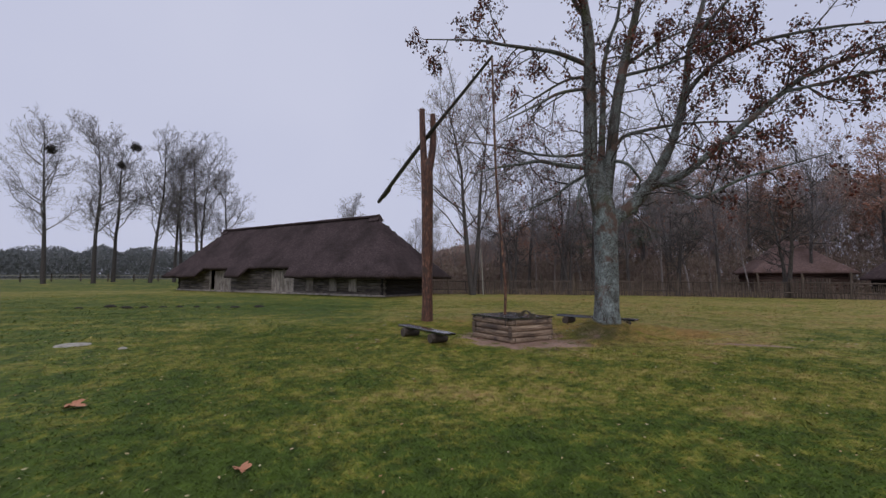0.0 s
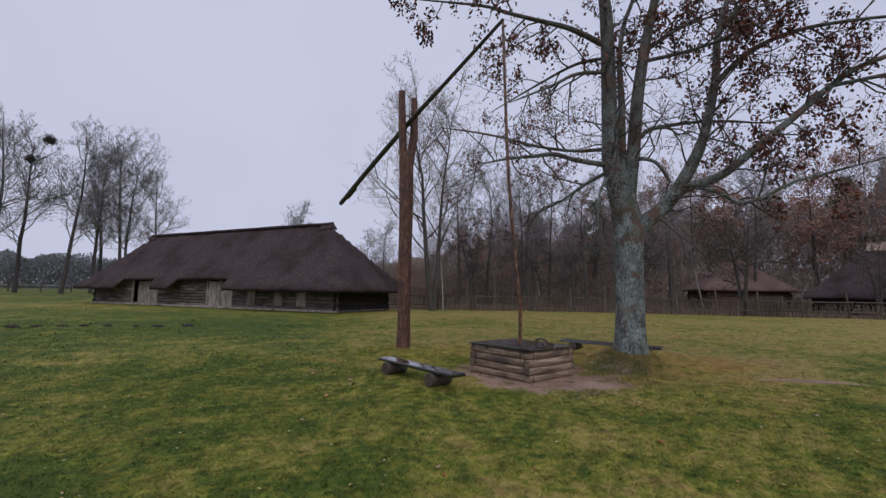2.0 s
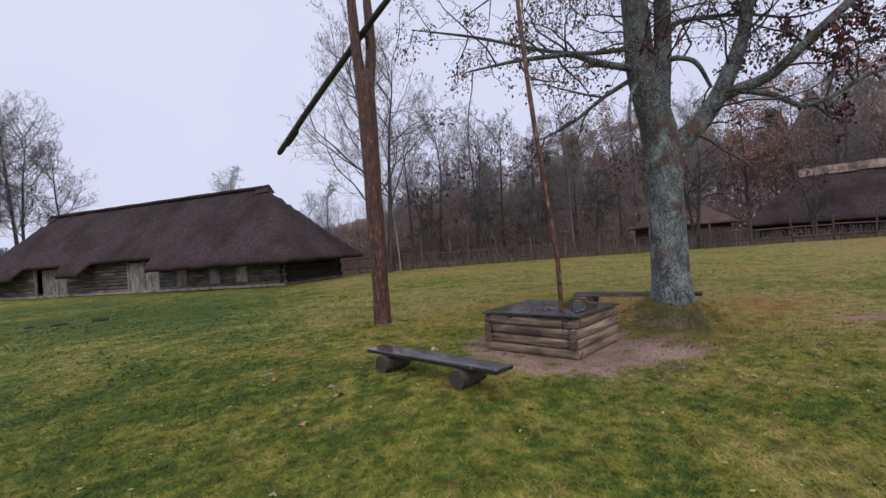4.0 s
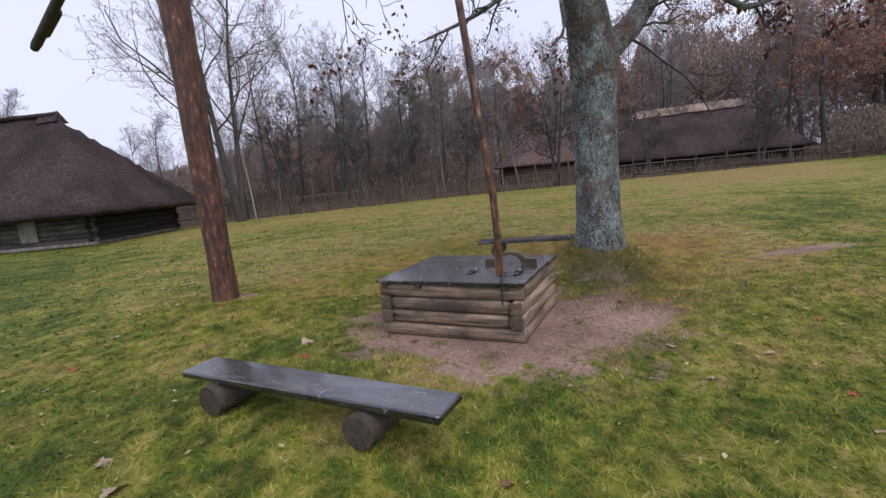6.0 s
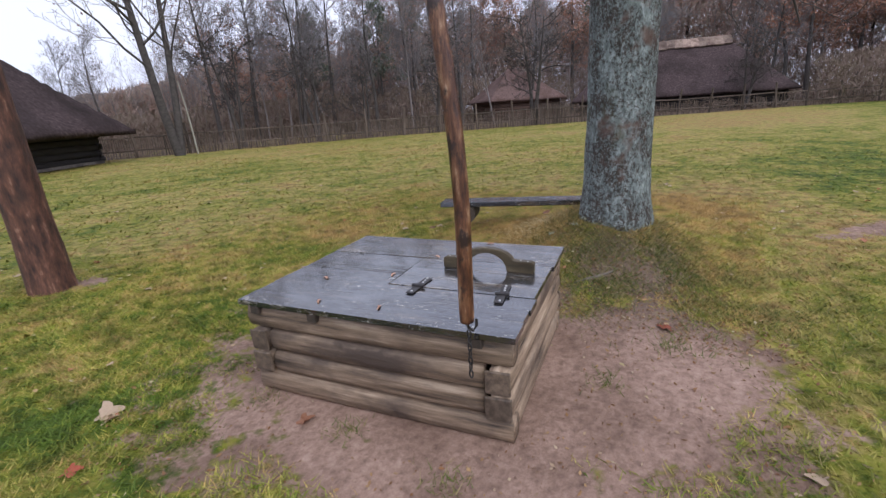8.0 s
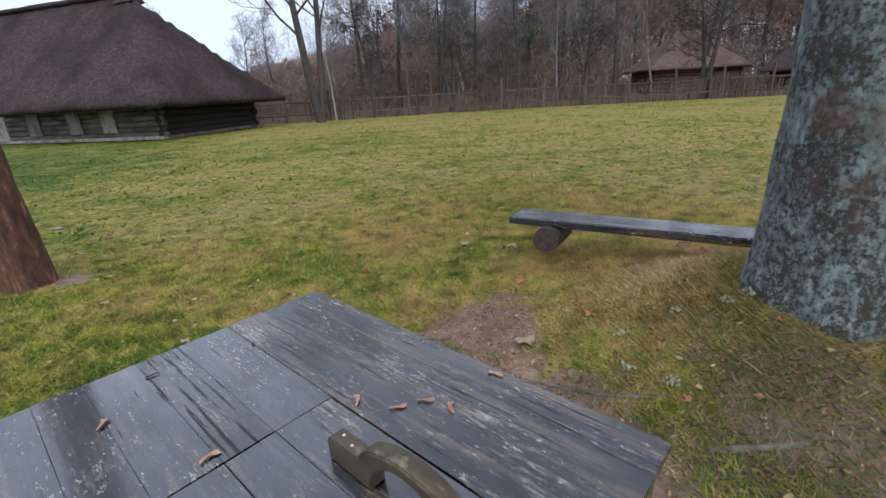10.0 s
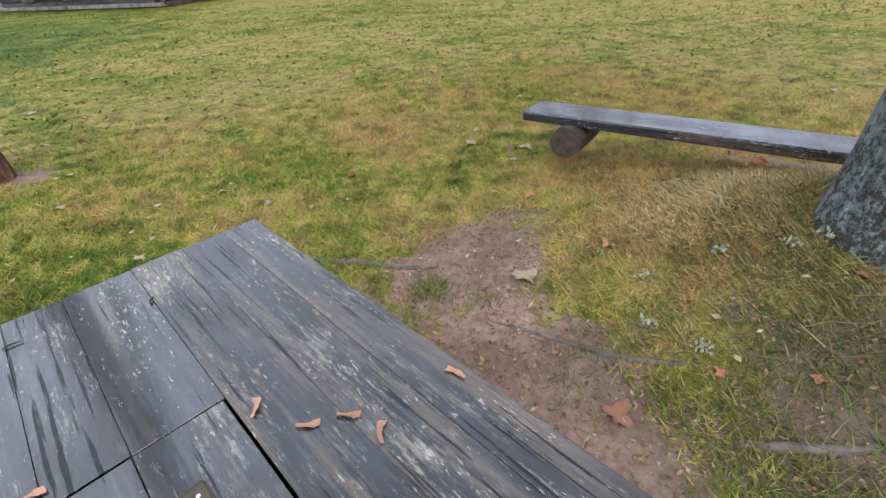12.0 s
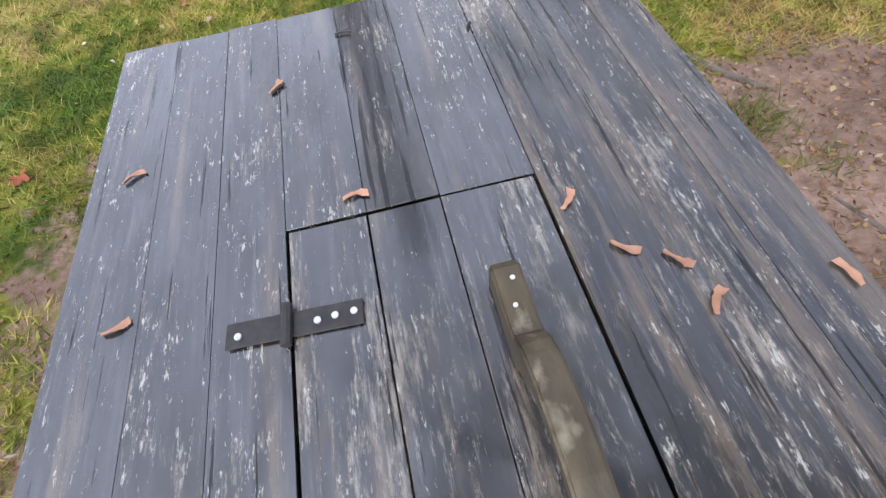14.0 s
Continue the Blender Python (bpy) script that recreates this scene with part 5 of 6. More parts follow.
BOUGHS = [
    [tp(-0.12, 3.5, 0, 0.24), tp(-0.27, 4.1, 0, 0.215), tp(-0.36, 4.6, 0, 0.19), tp(-0.35, 5.22, 0.02, 0.185), tp(-0.32, 6.1, 0.1, 0.175), tp(-0.3, 8.12, 0.2, 0.155), tp(-0.45, 9.6, 0.2, 0.11), tp(-0.7, 12.2, 0, 0.03)],
    [tp(-0.02, 3.5, 0, 0.2), tp(0.06, 4.1, 0.02, 0.175), tp(0.19, 4.82, 0.05, 0.15), tp(0.39, 6.15, 0.2, 0.14), tp(0.71, 7.57, 0.4, 0.125), tp(1.12, 9.08, 0.6, 0.1), tp(1.5, 11, 0.8, 0.06), tp(1.8, 13, 0.8, 0.02)],
    [tp(-0.08, 4.3, 0.05, 0.1), tp(-0.04, 4.83, 0.12, 0.095), tp(0.1, 6.23, 0.4, 0.08), tp(0.21, 7.46, 0.7, 0.065), tp(0.44, 8.48, 0.9, 0.055), tp(0.75, 9.34, 1, 0.045), tp(1, 11, 1.3, 0.015)],
    [tp(0.02, 2.62, 0, 0.17), tp(0.19, 3.02, 0, 0.19), tp(0.45, 3.27, -0.03, 0.18), tp(0.73, 3.49, -0.05, 0.165), tp(1.16, 4.04, -0.1, 0.15), tp(1.63, 4.9, -0.1, 0.12), tp(1.9, 5.56, 0, 0.11), tp(2.2, 6.64, 0.1, 0.095), tp(2.37, 7.74, 0.2, 0.08), tp(2.75, 8.89, 0.3, 0.06), tp(3.2, 10.6, 0.3, 0.02)],
    [tp(1.05, 3.88, -0.1, 0.12), tp(1.42, 4.04, -0.2, 0.1), tp(1.9, 4.21, -0.4, 0.092), tp(2.52, 4.74, -0.6, 0.085), tp(3.24, 5.38, -0.8, 0.075), tp(4.01, 6.05, -0.9, 0.065), tp(4.65, 6.48, -1, 0.055), tp(5.9, 6.9, -1.1, 0.04), tp(7.4, 7.3, -1.1, 0.012)],
    [tp(1.35, 4.02, -0.2, 0.06), tp(1.66, 3.8, -0.6, 0.05), tp(1.92, 3.51, -0.9, 0.043), tp(2.24, 3.58, -1.1, 0.038), tp(2.77, 3.86, -1.3, 0.032), tp(3.38, 4.03, -1.5, 0.026), tp(4.4, 4.3, -1.8, 0.01)],
    [tp(2.18, 6.5, 0.1, 0.07), tp(2.8, 7.17, 0, 0.06), tp(3.31, 7.45, -0.2, 0.052), tp(4.04, 7.66, -0.4, 0.045), tp(5.36, 7.7, -0.8, 0.032), tp(6.8, 7.6, -1.1, 0.012)],
    [tp(0.2, 4.66, 0, 0.055), tp(0.38, 4.6, -0.2, 0.045), tp(0.58, 4.45, -0.3, 0.04), tp(0.89, 4.08, -0.2, 0.03)],
    [tp(0.28, 5.1, 0.1, 0.065), tp(0.6, 5.4, 0.2, 0.055), tp(1.02, 5.58, 0.4, 0.05), tp(2.03, 5.87, 0.8, 0.04), tp(3.16, 6.05, 1.1, 0.032), tp(4.49, 6.17, 1.4, 0.024), tp(6, 6.66, 1.7, 0.01)],
    [tp(-0.4, 4.5, 0, 0.07), tp(-1.22, 4.55, -0.2, 0.055), tp(-1.73, 4.62, -0.35, 0.05), tp(-2.23, 4.52, -0.5, 0.04), tp(-2.82, 4.43, -0.55, 0.03), tp(-3.6, 4.25, -0.6, 0.01)],
    [tp(-0.4, 4.88, 0, 0.05), tp(-1.1, 4.92, 0.3, 0.04), tp(-1.91, 5.08, 0.5, 0.035), tp(-3.04, 5.41, 0.7, 0.026), tp(-4.2, 5.6, 0.8, 0.01)],
    [tp(-0.32, 7.45, 0.2, 0.075), tp(-1.18, 7.79, 0.1, 0.06), tp(-1.96, 7.91, 0, 0.05), tp(-2.73, 7.95, -0.2, 0.042), tp(-3.35, 8.04, -0.3, 0.032), tp(-4.9, 8.15, -0.3, 0.01)],
    [tp(-0.34, 6.75, 0.1, 0.05), tp(-1.23, 6.43, -0.4, 0.04), tp(-1.94, 5.9, -0.9, 0.03), tp(-2.9, 5.3, -1.4, 0.01)],
    [tp(-0.33, 7.1, 0.1, 0.045), tp(-0.93, 7.19, 0.6, 0.036), tp(-1.9, 6.8, 1.1, 0.026), tp(-2.9, 6.3, 1.5, 0.01)],
    [tp(-0.33, 4.4, 0, 0.05), tp(-0.84, 4.13, 0.3, 0.04), tp(-1.43, 3.72, 0.5, 0.032), tp(-2.3, 3.35, 0.7, 0.01)],
    [tp(-0.33, 4.36, 0, 0.04), tp(-0.62, 4, -0.2, 0.032), tp(-0.76, 3.64, -0.3, 0.028), tp(-0.83, 3.23, -0.4, 0.022), tp(-1.05, 3.02, -0.4, 0.01)],
    [tp(0.68, 7.45, 0.4, 0.06), tp(1.84, 8.41, 1, 0.045), tp(3.05, 9.16, 1.6, 0.03), tp(4.3, 9.8, 2, 0.01)],
    [tp(0.62, 7.17, 0.35, 0.05), tp(1.33, 7.05, -0.4, 0.04), tp(1.9, 7.1, -0.9, 0.03), tp(2.8, 7.4, -1.4, 0.01)],
    [tp(-0.5, 9, 0.2, 0.06), tp(-1.6, 9.9, -0.8, 0.045), tp(-3, 10.5, -1.5, 0.012)],
    [tp(4, 6.05, -0.9, 0.045), tp(4.8, 6, -1.7, 0.036), tp(7, 6.2, -2.5, 0.012)],
    [tp(2.45, 8, 0.2, 0.05), tp(3.4, 9, -0.9, 0.04), tp(4.8, 9.6, -2, 0.012)],
]


def big_tree():
    z0 = float(ground_z(TREE.x, TREE.y))
    t = thing("lichen_covered_tree", pose(TREE.x, TREE.y, 0), "large tree with lichen-grey bark, mossy limbs and withered brown leaves", "tree")
    vs, fs = [], []
    pts, rad = bend([(0, 0, z0 - 0.25, 0.385), (0, 0, z0 - 0.02, 0.35), (0, 0, z0 + 0.25, 0.318), (0, 0, 1.4, 0.298), tp(0, 2.3, 0, 0.295), tp(0.01, 2.9, 0, 0.31), tp(-0.05, 3.4, 0, 0.30), tp(-0.12, 4.0, 0, 0.235), tp(-0.14, 4.4, 0, 0.10)], 6)
    tube(vs, fs, pts, rad, 28)
    arr = np.array([tuple(v) for v in vs])
    for i in range(len(arr)):
        p = arr[i]
        a = math.atan2(p[1], p[0])
        flare = max(0.0, 1 - (p[2] - z0) / 0.5)
        f = 1 + 0.055 * noise.noise((math.cos(a) * 1.6, math.sin(a) * 1.6, p[2] * 0.9)) + 0.07 * flare * math.cos(5 * a + 0.6) * 0.7 + 0.02 * noise.noise((p[0] * 9, p[1] * 9, p[2] * 6))
        arr[i, 0] *= f
        arr[i, 1] *= f
    link("trunk", array_mesh("trunk", arr, np.array(fs)), BARK, t, "grey trunk crusted with blue-green lichen", smooth=True)
    rng = random.Random(8)
    small = []
    for limb in BOUGHS:
        p, r = bend(limb, 5)
        link("limb", tube_mesh("limb", [(p, r, 10)]), BARK, t, smooth=True)
        out = []
        total = sum((p[i + 1] - p[i]).length for i in range(len(p) - 1))
        count = int(total * 2.3)
        for k in range(count):
            f = (0.22 + 0.78 * (k + rng.random()) / count) * (len(p) - 1)
            i = min(int(f), len(p) - 2)
            along = (p[i + 1] - p[i]).normalized()
            side = along.cross(Vector((rng.gauss(0, 1), rng.gauss(0, 1), rng.gauss(0, 0.7)))).normalized()
            d = (along * rng.uniform(0.3, 0.9) + side * 0.9 + Vector((0, 0, -0.05))).normalized()
            ln = rng.uniform(0.7, 1.9) * (0.7 + 0.3 * min(1, r[i] / 0.06))
            grow(out, p[i].lerp(p[i + 1], f - i), d, ln, min(0.022, r[i] * 0.6), 1, 3, rng, (0, 6, 4), 0.8, 0.0, 0.26, 0.2)
        small += out
    tagged(link("bough", tube_mesh("bough", [(p, r, 5) for lv, p, r in small if lv == 1]), TWIG, t), kind="stuff")
    tagged(link("twig", tube_mesh("twig", [(p, r, 3) for lv, p, r in small if lv > 1]), TWIG, t), kind="stuff")
    g = np.random.default_rng(12)
    ends = [p[-1] for lv, p, r in small if lv >= 2]
    dens = np.array([0.62 + 0.45 * noise.noise((e.x * 0.6, e.y * 0.6, e.z * 0.6)) + (0.30 if e.dot(LAT) > 3.5 or e.z > 7.5 else 0.0)
                     - (0.45 if abs(e.dot(LAT) - 0.4) < 1.3 else 0.0) - (0.35 if e.z < 4.3 else 0.0) for e in ends])
    chosen = [e for e, w in zip(ends, dens) if rng.random() < w * 0.52]
    spots = np.array([tuple(e) for e in chosen])
    count_ = 9
    pos = np.repeat(spots, count_, axis=0) + g.normal(0, 0.062, (len(spots) * count_, 3)) * np.array([1, 1, 1.7]) - np.array([0, 0, 0.07])
    size = g.uniform(0.020, 0.046, len(pos)) * np.where((pos @ np.array(LAT) > 2.0) | (pos[:, 2] > 6.5), 1.35, 0.8)
    tagged(link("crown", withered_leaves("crown", pos, size, g), BROWN_LEAF, t, "withered reddish brown hanging leaves"), kind="stuff")
    return t


big_tree()


# ---------------------------------------------------------------- fences


def picket_fence():
    f = thing("picket_fence", pose(0, 0, 0), "weathered brown stick fence with rails and taller posts", "fence")
    rng = random.Random(17)
    post_me, pick_me = [], []
    for k in range(4):
        bm = round_log(2.1, 0.085, 0.075, k, 8, 5, 0.15, along="z")
        me = bpy.data.meshes.new("post"); bm.to_mesh(me); bm.free(); me.materials.append(FENCE_WOOD); post_me.append(me)
        bm = round_log(1.15, 0.038, 0.030, k + 9, 5, 4, 0.3, along="z")
        me = bpy.data.meshes.new("picket"); bm.to_mesh(me); bm.free(); me.materials.append(FENCE_WOOD); pick_me.append(me)
    stops = list(along_line(FENCE_LINE, 2.9))
    for (x, y, a), nxt in zip(stops, stops[1:] + [None]):
        z = float(ground_z(x, y))
        link("post", rng.choice(post_me), None, f, m=pose(x, y, z + 0.92 + rng.uniform(-0.08, 0.12), rng.uniform(-4, 4), rng.uniform(-4, 4), rng.uniform(0, 360)))
        if nxt:
            ln = math.hypot(nxt[0] - x, nxt[1] - y)
            for h in (0.45, 1.22):
                part("rail", round_log(ln + 0.2, 0.04, 0.05, int(x * 3), 6, 4, 0.2), FENCE_WOOD, f, m=pose((x + nxt[0]) / 2, (y + nxt[1]) / 2, z + h, 0, rng.uniform(-1.5, 1.5), math.degrees(math.atan2(nxt[1] - y, nxt[0] - x))))
    far = []
    for x, y, a in along_line(FENCE_LINE, 0.125):
        z = float(ground_z(x, y))
        h = rng.uniform(1.12, 1.48) * (1.0 if x < 44 else 0.8)
        m = pose(x + rng.uniform(-0.03, 0.03), y, z + h * 0.5, rng.uniform(-5, 5), rng.uniform(-5, 5), rng.uniform(0, 360)) @ Matrix.Diagonal((1, 1, h / 1.15, 1))
        if x > 44 and rng.random() < 0.4:
            continue
        if 19.5 < x < 44.0:
            if rng.random() < 0.93:
                link("picket", rng.choice(pick_me), None, f, m=m)
        else:
            far.append(([m @ Vector((0, 0, -0.57)), m @ Vector((0, 0, 0.57))], [0.03, 0.026], 4))
    tagged(link("picket_run", tube_mesh("picket_run", far), FENCE_WOOD, f), kind="stuff")
    # lattice gate of bleached laths
    g = thing("fence_gate", pose(42.2, 22.0, 0, 0, 0, -47), "bleached grey lath gate in the stick fence", "gate")
    for k in range(14):
        part("lath", slab(0.09, 0.03, 1.6, 0.004, (0, 0, 0.80)), FENCE_WOOD, g, m=pose(-1.3 + 0.2 * k, 0.1, 0.02))
    for h in (0.45, 1.3):
        part("rail", slab(2.8, 0.04, 0.1, 0.004), FENCE_WOOD, g, m=pose(0, 0.14, h))


picket_fence()


def field_fence():
    f = thing("field_fence", pose(0, 0, 0), "pale post and rail fence at the field's far edge", "fence")
    line = [polar(-52, 96), polar(-30, 90), polar(-5, 92)]
    stops = list(along_line(line, 3.4))
    for (x, y, a), nxt in zip(stops, stops[1:] + [None]):
        z = float(ground_z(x, y))
        part("post", slab(0.16, 0.16, 1.25, 0.01, (0, 0, 0.6)), FENCE_WOOD, f, m=pose(x, y, z))
        if nxt:
            ln = math.hypot(nxt[0] - x, nxt[1] - y)
            for h in (0.45, 0.95):
                part("rail", slab(ln, 0.06, 0.13, 0.01), PALE_FENCE, f, m=pose((x + nxt[0]) / 2, (y + nxt[1]) / 2, z + h, 0, 0, a))


field_fence()
stake = thing("pale_stake", pose(20.6, 36.2, 0), "thin pale barked stake leaning by the forked tree", "stake")
link("pole", tube_mesh("pole", [(*bend([(0, 0, -0.1, 0.06), (-0.1, 0, 2.2, 0.05), (-0.28, 0, 4.2, 0.03)], 3), 6)]), PALE_FENCE, stake, smooth=True)


# ---------------------------------------------------------------- small things on the ground
def heap(seed, r, h):
    bm = bmesh.new()
    bmesh.ops.create_icosphere(bm, subdivisions=3, radius=1.0)
    for v in bm.verts:
        f = 1 + 0.25 * noise.noise(v.co * 2.2 + Vector((seed, 0, 0))) + 0.12 * noise.noise(v.co * 6 + Vector((0, seed, 0)))
        v.co = Vector((v.co.x * r * f, v.co.y * r * f * 0.8, max(v.co.z, -0.15) * h * f))
    return bm


rngm = random.Random(23)
for k, (x, y) in enumerate(((-4.9, 26.1), (-4.2, 25.9), (-3.3, 25.4), (-2.5, 25.5), (-1.7, 25.0), (-0.9, 24.8), (0.1, 24.6), (0.9, 24.2), (-3.9, 25.1), (-6.0, 25.6), (2.0, 24.0))):
    part("molehill", heap(k, rngm.uniform(0.14, 0.28), rngm.uniform(0.06, 0.13)), SOIL, m=pose(x, y, float(ground_z(x, y))))
    tagged(scene.collection.objects[-1], "fresh dark molehill in the wet grass", "molehill", "row of molehills")

part("flat_stone", heap(40, 0.34, 0.05), STONE, m=pose(-1.45, 11.6, 0.0, 0, 0, 10))
tagged(scene.collection.objects[-1], "flat pale stone half sunk in the grass", "stone")
for k, (x, y, r) in enumerate(((4.62, 11.42, 0.045), (5.93, 13.1, 0.04), (-0.3, 10.7, 0.09), (7.46, 15.95, 0.05))):
    part("stone", heap(50 + k, r, r * 0.45), STONE, m=pose(x, y, float(ground_z(x, y)) + 0.005))
    tagged(scene.collection.objects[-1], "small pale stone lying in the grass", "stone", "stones in the grass")


def lobed_leaf(seed, size, lobes=5):
    """A curled, lobed leaf with a stalk."""
    rng = random.Random(seed)
    bm = bmesh.new()
    n_ = lobes * 6
    mid = bm.verts.new((0, 0, 0.012 * size * 10))
    ring, inner = [], []
    for i in range(n_):
        a = 2 * math.pi * i / n_
        r = size * (0.50 + 0.46 * abs(math.cos(a * lobes / 2)) ** 1.9 + rng.uniform(-0.13, 0.13)) * (0.85 + 0.25 * math.cos(a))
        lift = size * (0.18 + 0.22 * math.sin(2 * a + seed) + rng.uniform(-0.05, 0.08))
        inner.append(bm.verts.new((r * 0.5 * math.cos(a), r * 0.5 * math.sin(a), max(0.004, lift * 0.25 + 0.006))))
        ring.append(bm.verts.new((r * math.cos(a), r * math.sin(a), max(0.002, lift * 0.8))))
    for i in range(n_):
        j = (i + 1) % n_
        bm.faces.new((mid, inner[i], inner[j]))
        bm.faces.new((inner[i], ring[i], ring[j], inner[j]))
    st = [bm.verts.new(p) for p in ((-size * 0.3, 0.002, 0.008), (-size * 0.3, -0.002, 0.008), (-size * 1.25, -0.002, 0.014), (-size * 1.25, 0.002, 0.014))]
    bm.faces.new(st)
    me = bpy.data.meshes.new("leaf")
    bm.to_mesh(me)
    bm.free()
    return me


def curl_leaf(seed, ln=0.026, w=0.0075):
    """A narrow dry husk, curved and cupped, as lies on the well cover."""
    rng = random.Random(seed)
    bm = bmesh.new()
    rows = []
    bow = rng.choice((-1, 1)) * rng.uniform(0.002, 0.008)
    for i in range(9):
        t = i / 8
        x = -ln + 2 * ln * t
        ww = w * (0.6 + 0.2 * math.sin(math.pi * t) + (0.45 if t > 0.7 else 0) + rng.uniform(-0.18, 0.18))
        c = bow * (1 - (2 * t - 1) ** 2)
        rows.append([bm.verts.new((x, c + ww, 0.005)), bm.verts.new((x, c, 0.0015)), bm.verts.new((x, c - ww, 0.006 + 0.003 * math.sin(5 * t)))])
    for a, b in zip(rows, rows[1:]):
        for k in range(2):
            bm.faces.new((a[k], b[k], b[k + 1], a[k + 1]))
    me = bpy.data.meshes.new("husk")
    bm.to_mesh(me)
    bm.free()
    return me


for k, (x, y, a) in enumerate(((8.805, 9.235, 60), (8.603, 9.455, 65), (9.01, 9.27, 110), (8.685, 9.345, -25), (8.765, 9.315, -35), (8.20, 9.50, 15), (7.97, 9.86, 70), (7.70, 9.60, 40), (7.79, 9.25, 30))):
    link("dry_husk", curl_leaf(k), HUSK, m=pose(x, y, TOP + 0.001, 0, 0, a), smooth=True)
    tagged(scene.collection.objects[-1], "small dry orange-brown husk on the wet planks", "leaf", "husks on the well cover")

for x, y, a in ((8.12, 10.05, 10), (7.98, 9.85, 55), (8.45, 10.02, 80)):
    tw = thing("twig", pose(x, y, TOP + 0.004, 0, 0, a), "short dark twig on the wet planks", "twig", "twigs on the well cover")
    link("stick", tube_mesh("stick", [(*bend([(-0.022, 0, 0, 0.0025), (0, 0.003, 0.001, 0.003), (0.022, -0.002, 0, 0.0015)], 3), 6)]), TWIG, tw, smooth=True)

SHAPES = [lobed_leaf(k, 1.0, 5 if k % 2 else 4) for k in range(5)]
SETS = {m.name: [] for m in (FALLEN, PALE_LEAF, RED_LEAF)}
for m_ in (FALLEN, PALE_LEAF, RED_LEAF):
    for me in SHAPES:
        c = me.copy()
        c.materials.append(m_)
        SETS[m_.name].append(c)


def drop_leaf(x, y, size, mat, seed, label, lift=0.012):
    rng = random.Random(seed)
    ob = link("fallen_leaf", rng.choice(SETS[mat.name]), None, m=pose(x, y, float(ground_z(x, y)) + lift, rng.uniform(-14, 14), rng.uniform(-14, 14), rng.uniform(0, 360)) @ Matrix.Diagonal((size, size, size, 1)), smooth=True)
    tagged(ob, label, "leaf", "fallen leaves")


NEAR_LEAVES = ((10.76, 11.55, 0.07, 1), (10.99, 11.15, 0.07, 1), (10.9, 11.2, 0.07, 0), (11.85, 10.02, 0.085, 0), (11.72, 9.80, 0.075, 2), (11.2, 10.9, 0.10, 0), (9.86, 9.92, 0.085, 1), (9.59, 9.18, 0.065, 0),
               (0.54, 5.71, 0.15, 0), (2.44, 3.31, 0.09, 0), (4.9, 9.5, 0.085, 1), (4.96, 9.9, 0.06, 1), (6.89, 10.51, 0.06, 1), (10.3, 9.82, 0.05, 0), (10.45, 10.52, 0.05, 0), (7.45, 9.54, 0.06, 0), (6.9, 10.56, 0.09, 1), (10.51, 8.92, 0.035, 0), (9.96, 9.05, 0.03, 0), (10.12, 8.84, 0.03, 0), (10.09, 9.91, 0.035, 0), (9.1, 11.63, 0.04, 1), (9.35, 8.12, 0.06, 2))
LEAF_WORDS = ("curled orange-brown leaf on the damp ground", "pale dry leaf on the damp ground", "dark red withered leaf on the ground")
for k, (x, y, size, kind) in enumerate(NEAR_LEAVES):
    drop_leaf(x, y, size, (FALLEN, PALE_LEAF, RED_LEAF)[kind], k, LEAF_WORDS[kind], 0.03 if size > 0.11 else 0.012)
rngl = random.Random(77)
for k in range(150):
    x, y = rngl.uniform(3.5, 16), rngl.uniform(5, 19)
    if math.hypot(x - 8.6, y - 9.3) < 1.9:
        continue
    kind = rngl.choice((0, 0, 1, 1, 1, 2))
    drop_leaf(x, y, rngl.uniform(0.025, 0.055), (FALLEN, PALE_LEAF, RED_LEAF)[kind], 100 + k, LEAF_WORDS[kind])


def root(points, label):
    t = thing("tree_root", pose(points[0][0], points[0][1], 0), label, "root", "roots across the bare earth")
    q = [(x - points[0][0], y - points[0][1], float(ground_z(x, y)) - 0.004, r) for x, y, r in points]
    link("bark", tube_mesh("bark", [(*bend(q, 5), 8)]), ROOT, t, smooth=True)


root([(9.58, 9.80, 0.008), (9.64, 9.69, 0.011), (9.72, 9.52, 0.014), (9.79, 9.36, 0.015), (9.90, 9.19, 0.016), (9.97, 9.12, 0.004)], "worn grey root creeping over bare earth")
root([(9.08, 10.82, 0.012), (9.28, 10.62, 0.022), (9.47, 10.41, 0.020), (9.60, 10.30, 0.008)], "worn pale root beside the well")
root([(9.78, 8.90, 0.010), (9.88, 8.80, 0.022), (10.0, 8.68, 0.018), (10.1, 8.63, 0.004)], "worn grey root below the tree")


# ---------------------------------------------------------------- grass
def blades(name, pos, height, width, lean, rng, material, label, kind="stuff"):
    n_ = len(pos)
    a = rng.uniform(0, 2 * np.pi, n_)
    w = np.stack([np.cos(a), np.sin(a), np.zeros(n_)], 1) * (width * rng.uniform(0.6, 1.3, n_))[:, None]
    b = rng.uniform(0, 2 * np.pi, n_)
    h = height * rng.uniform(0.5, 1.25, n_)
    tip = np.stack([np.cos(b) * lean * h, np.sin(b) * lean * h, h], 1) * rng.uniform(0.7, 1.0, n_)[:, None]
    v = np.stack([pos - w, pos + w, pos + tip], 1).reshape(-1, 3)
    return tagged(link(name, array_mesh(name, v, np.arange(3 * n_).reshape(n_, 3)), material), label, "grass", kind=kind)


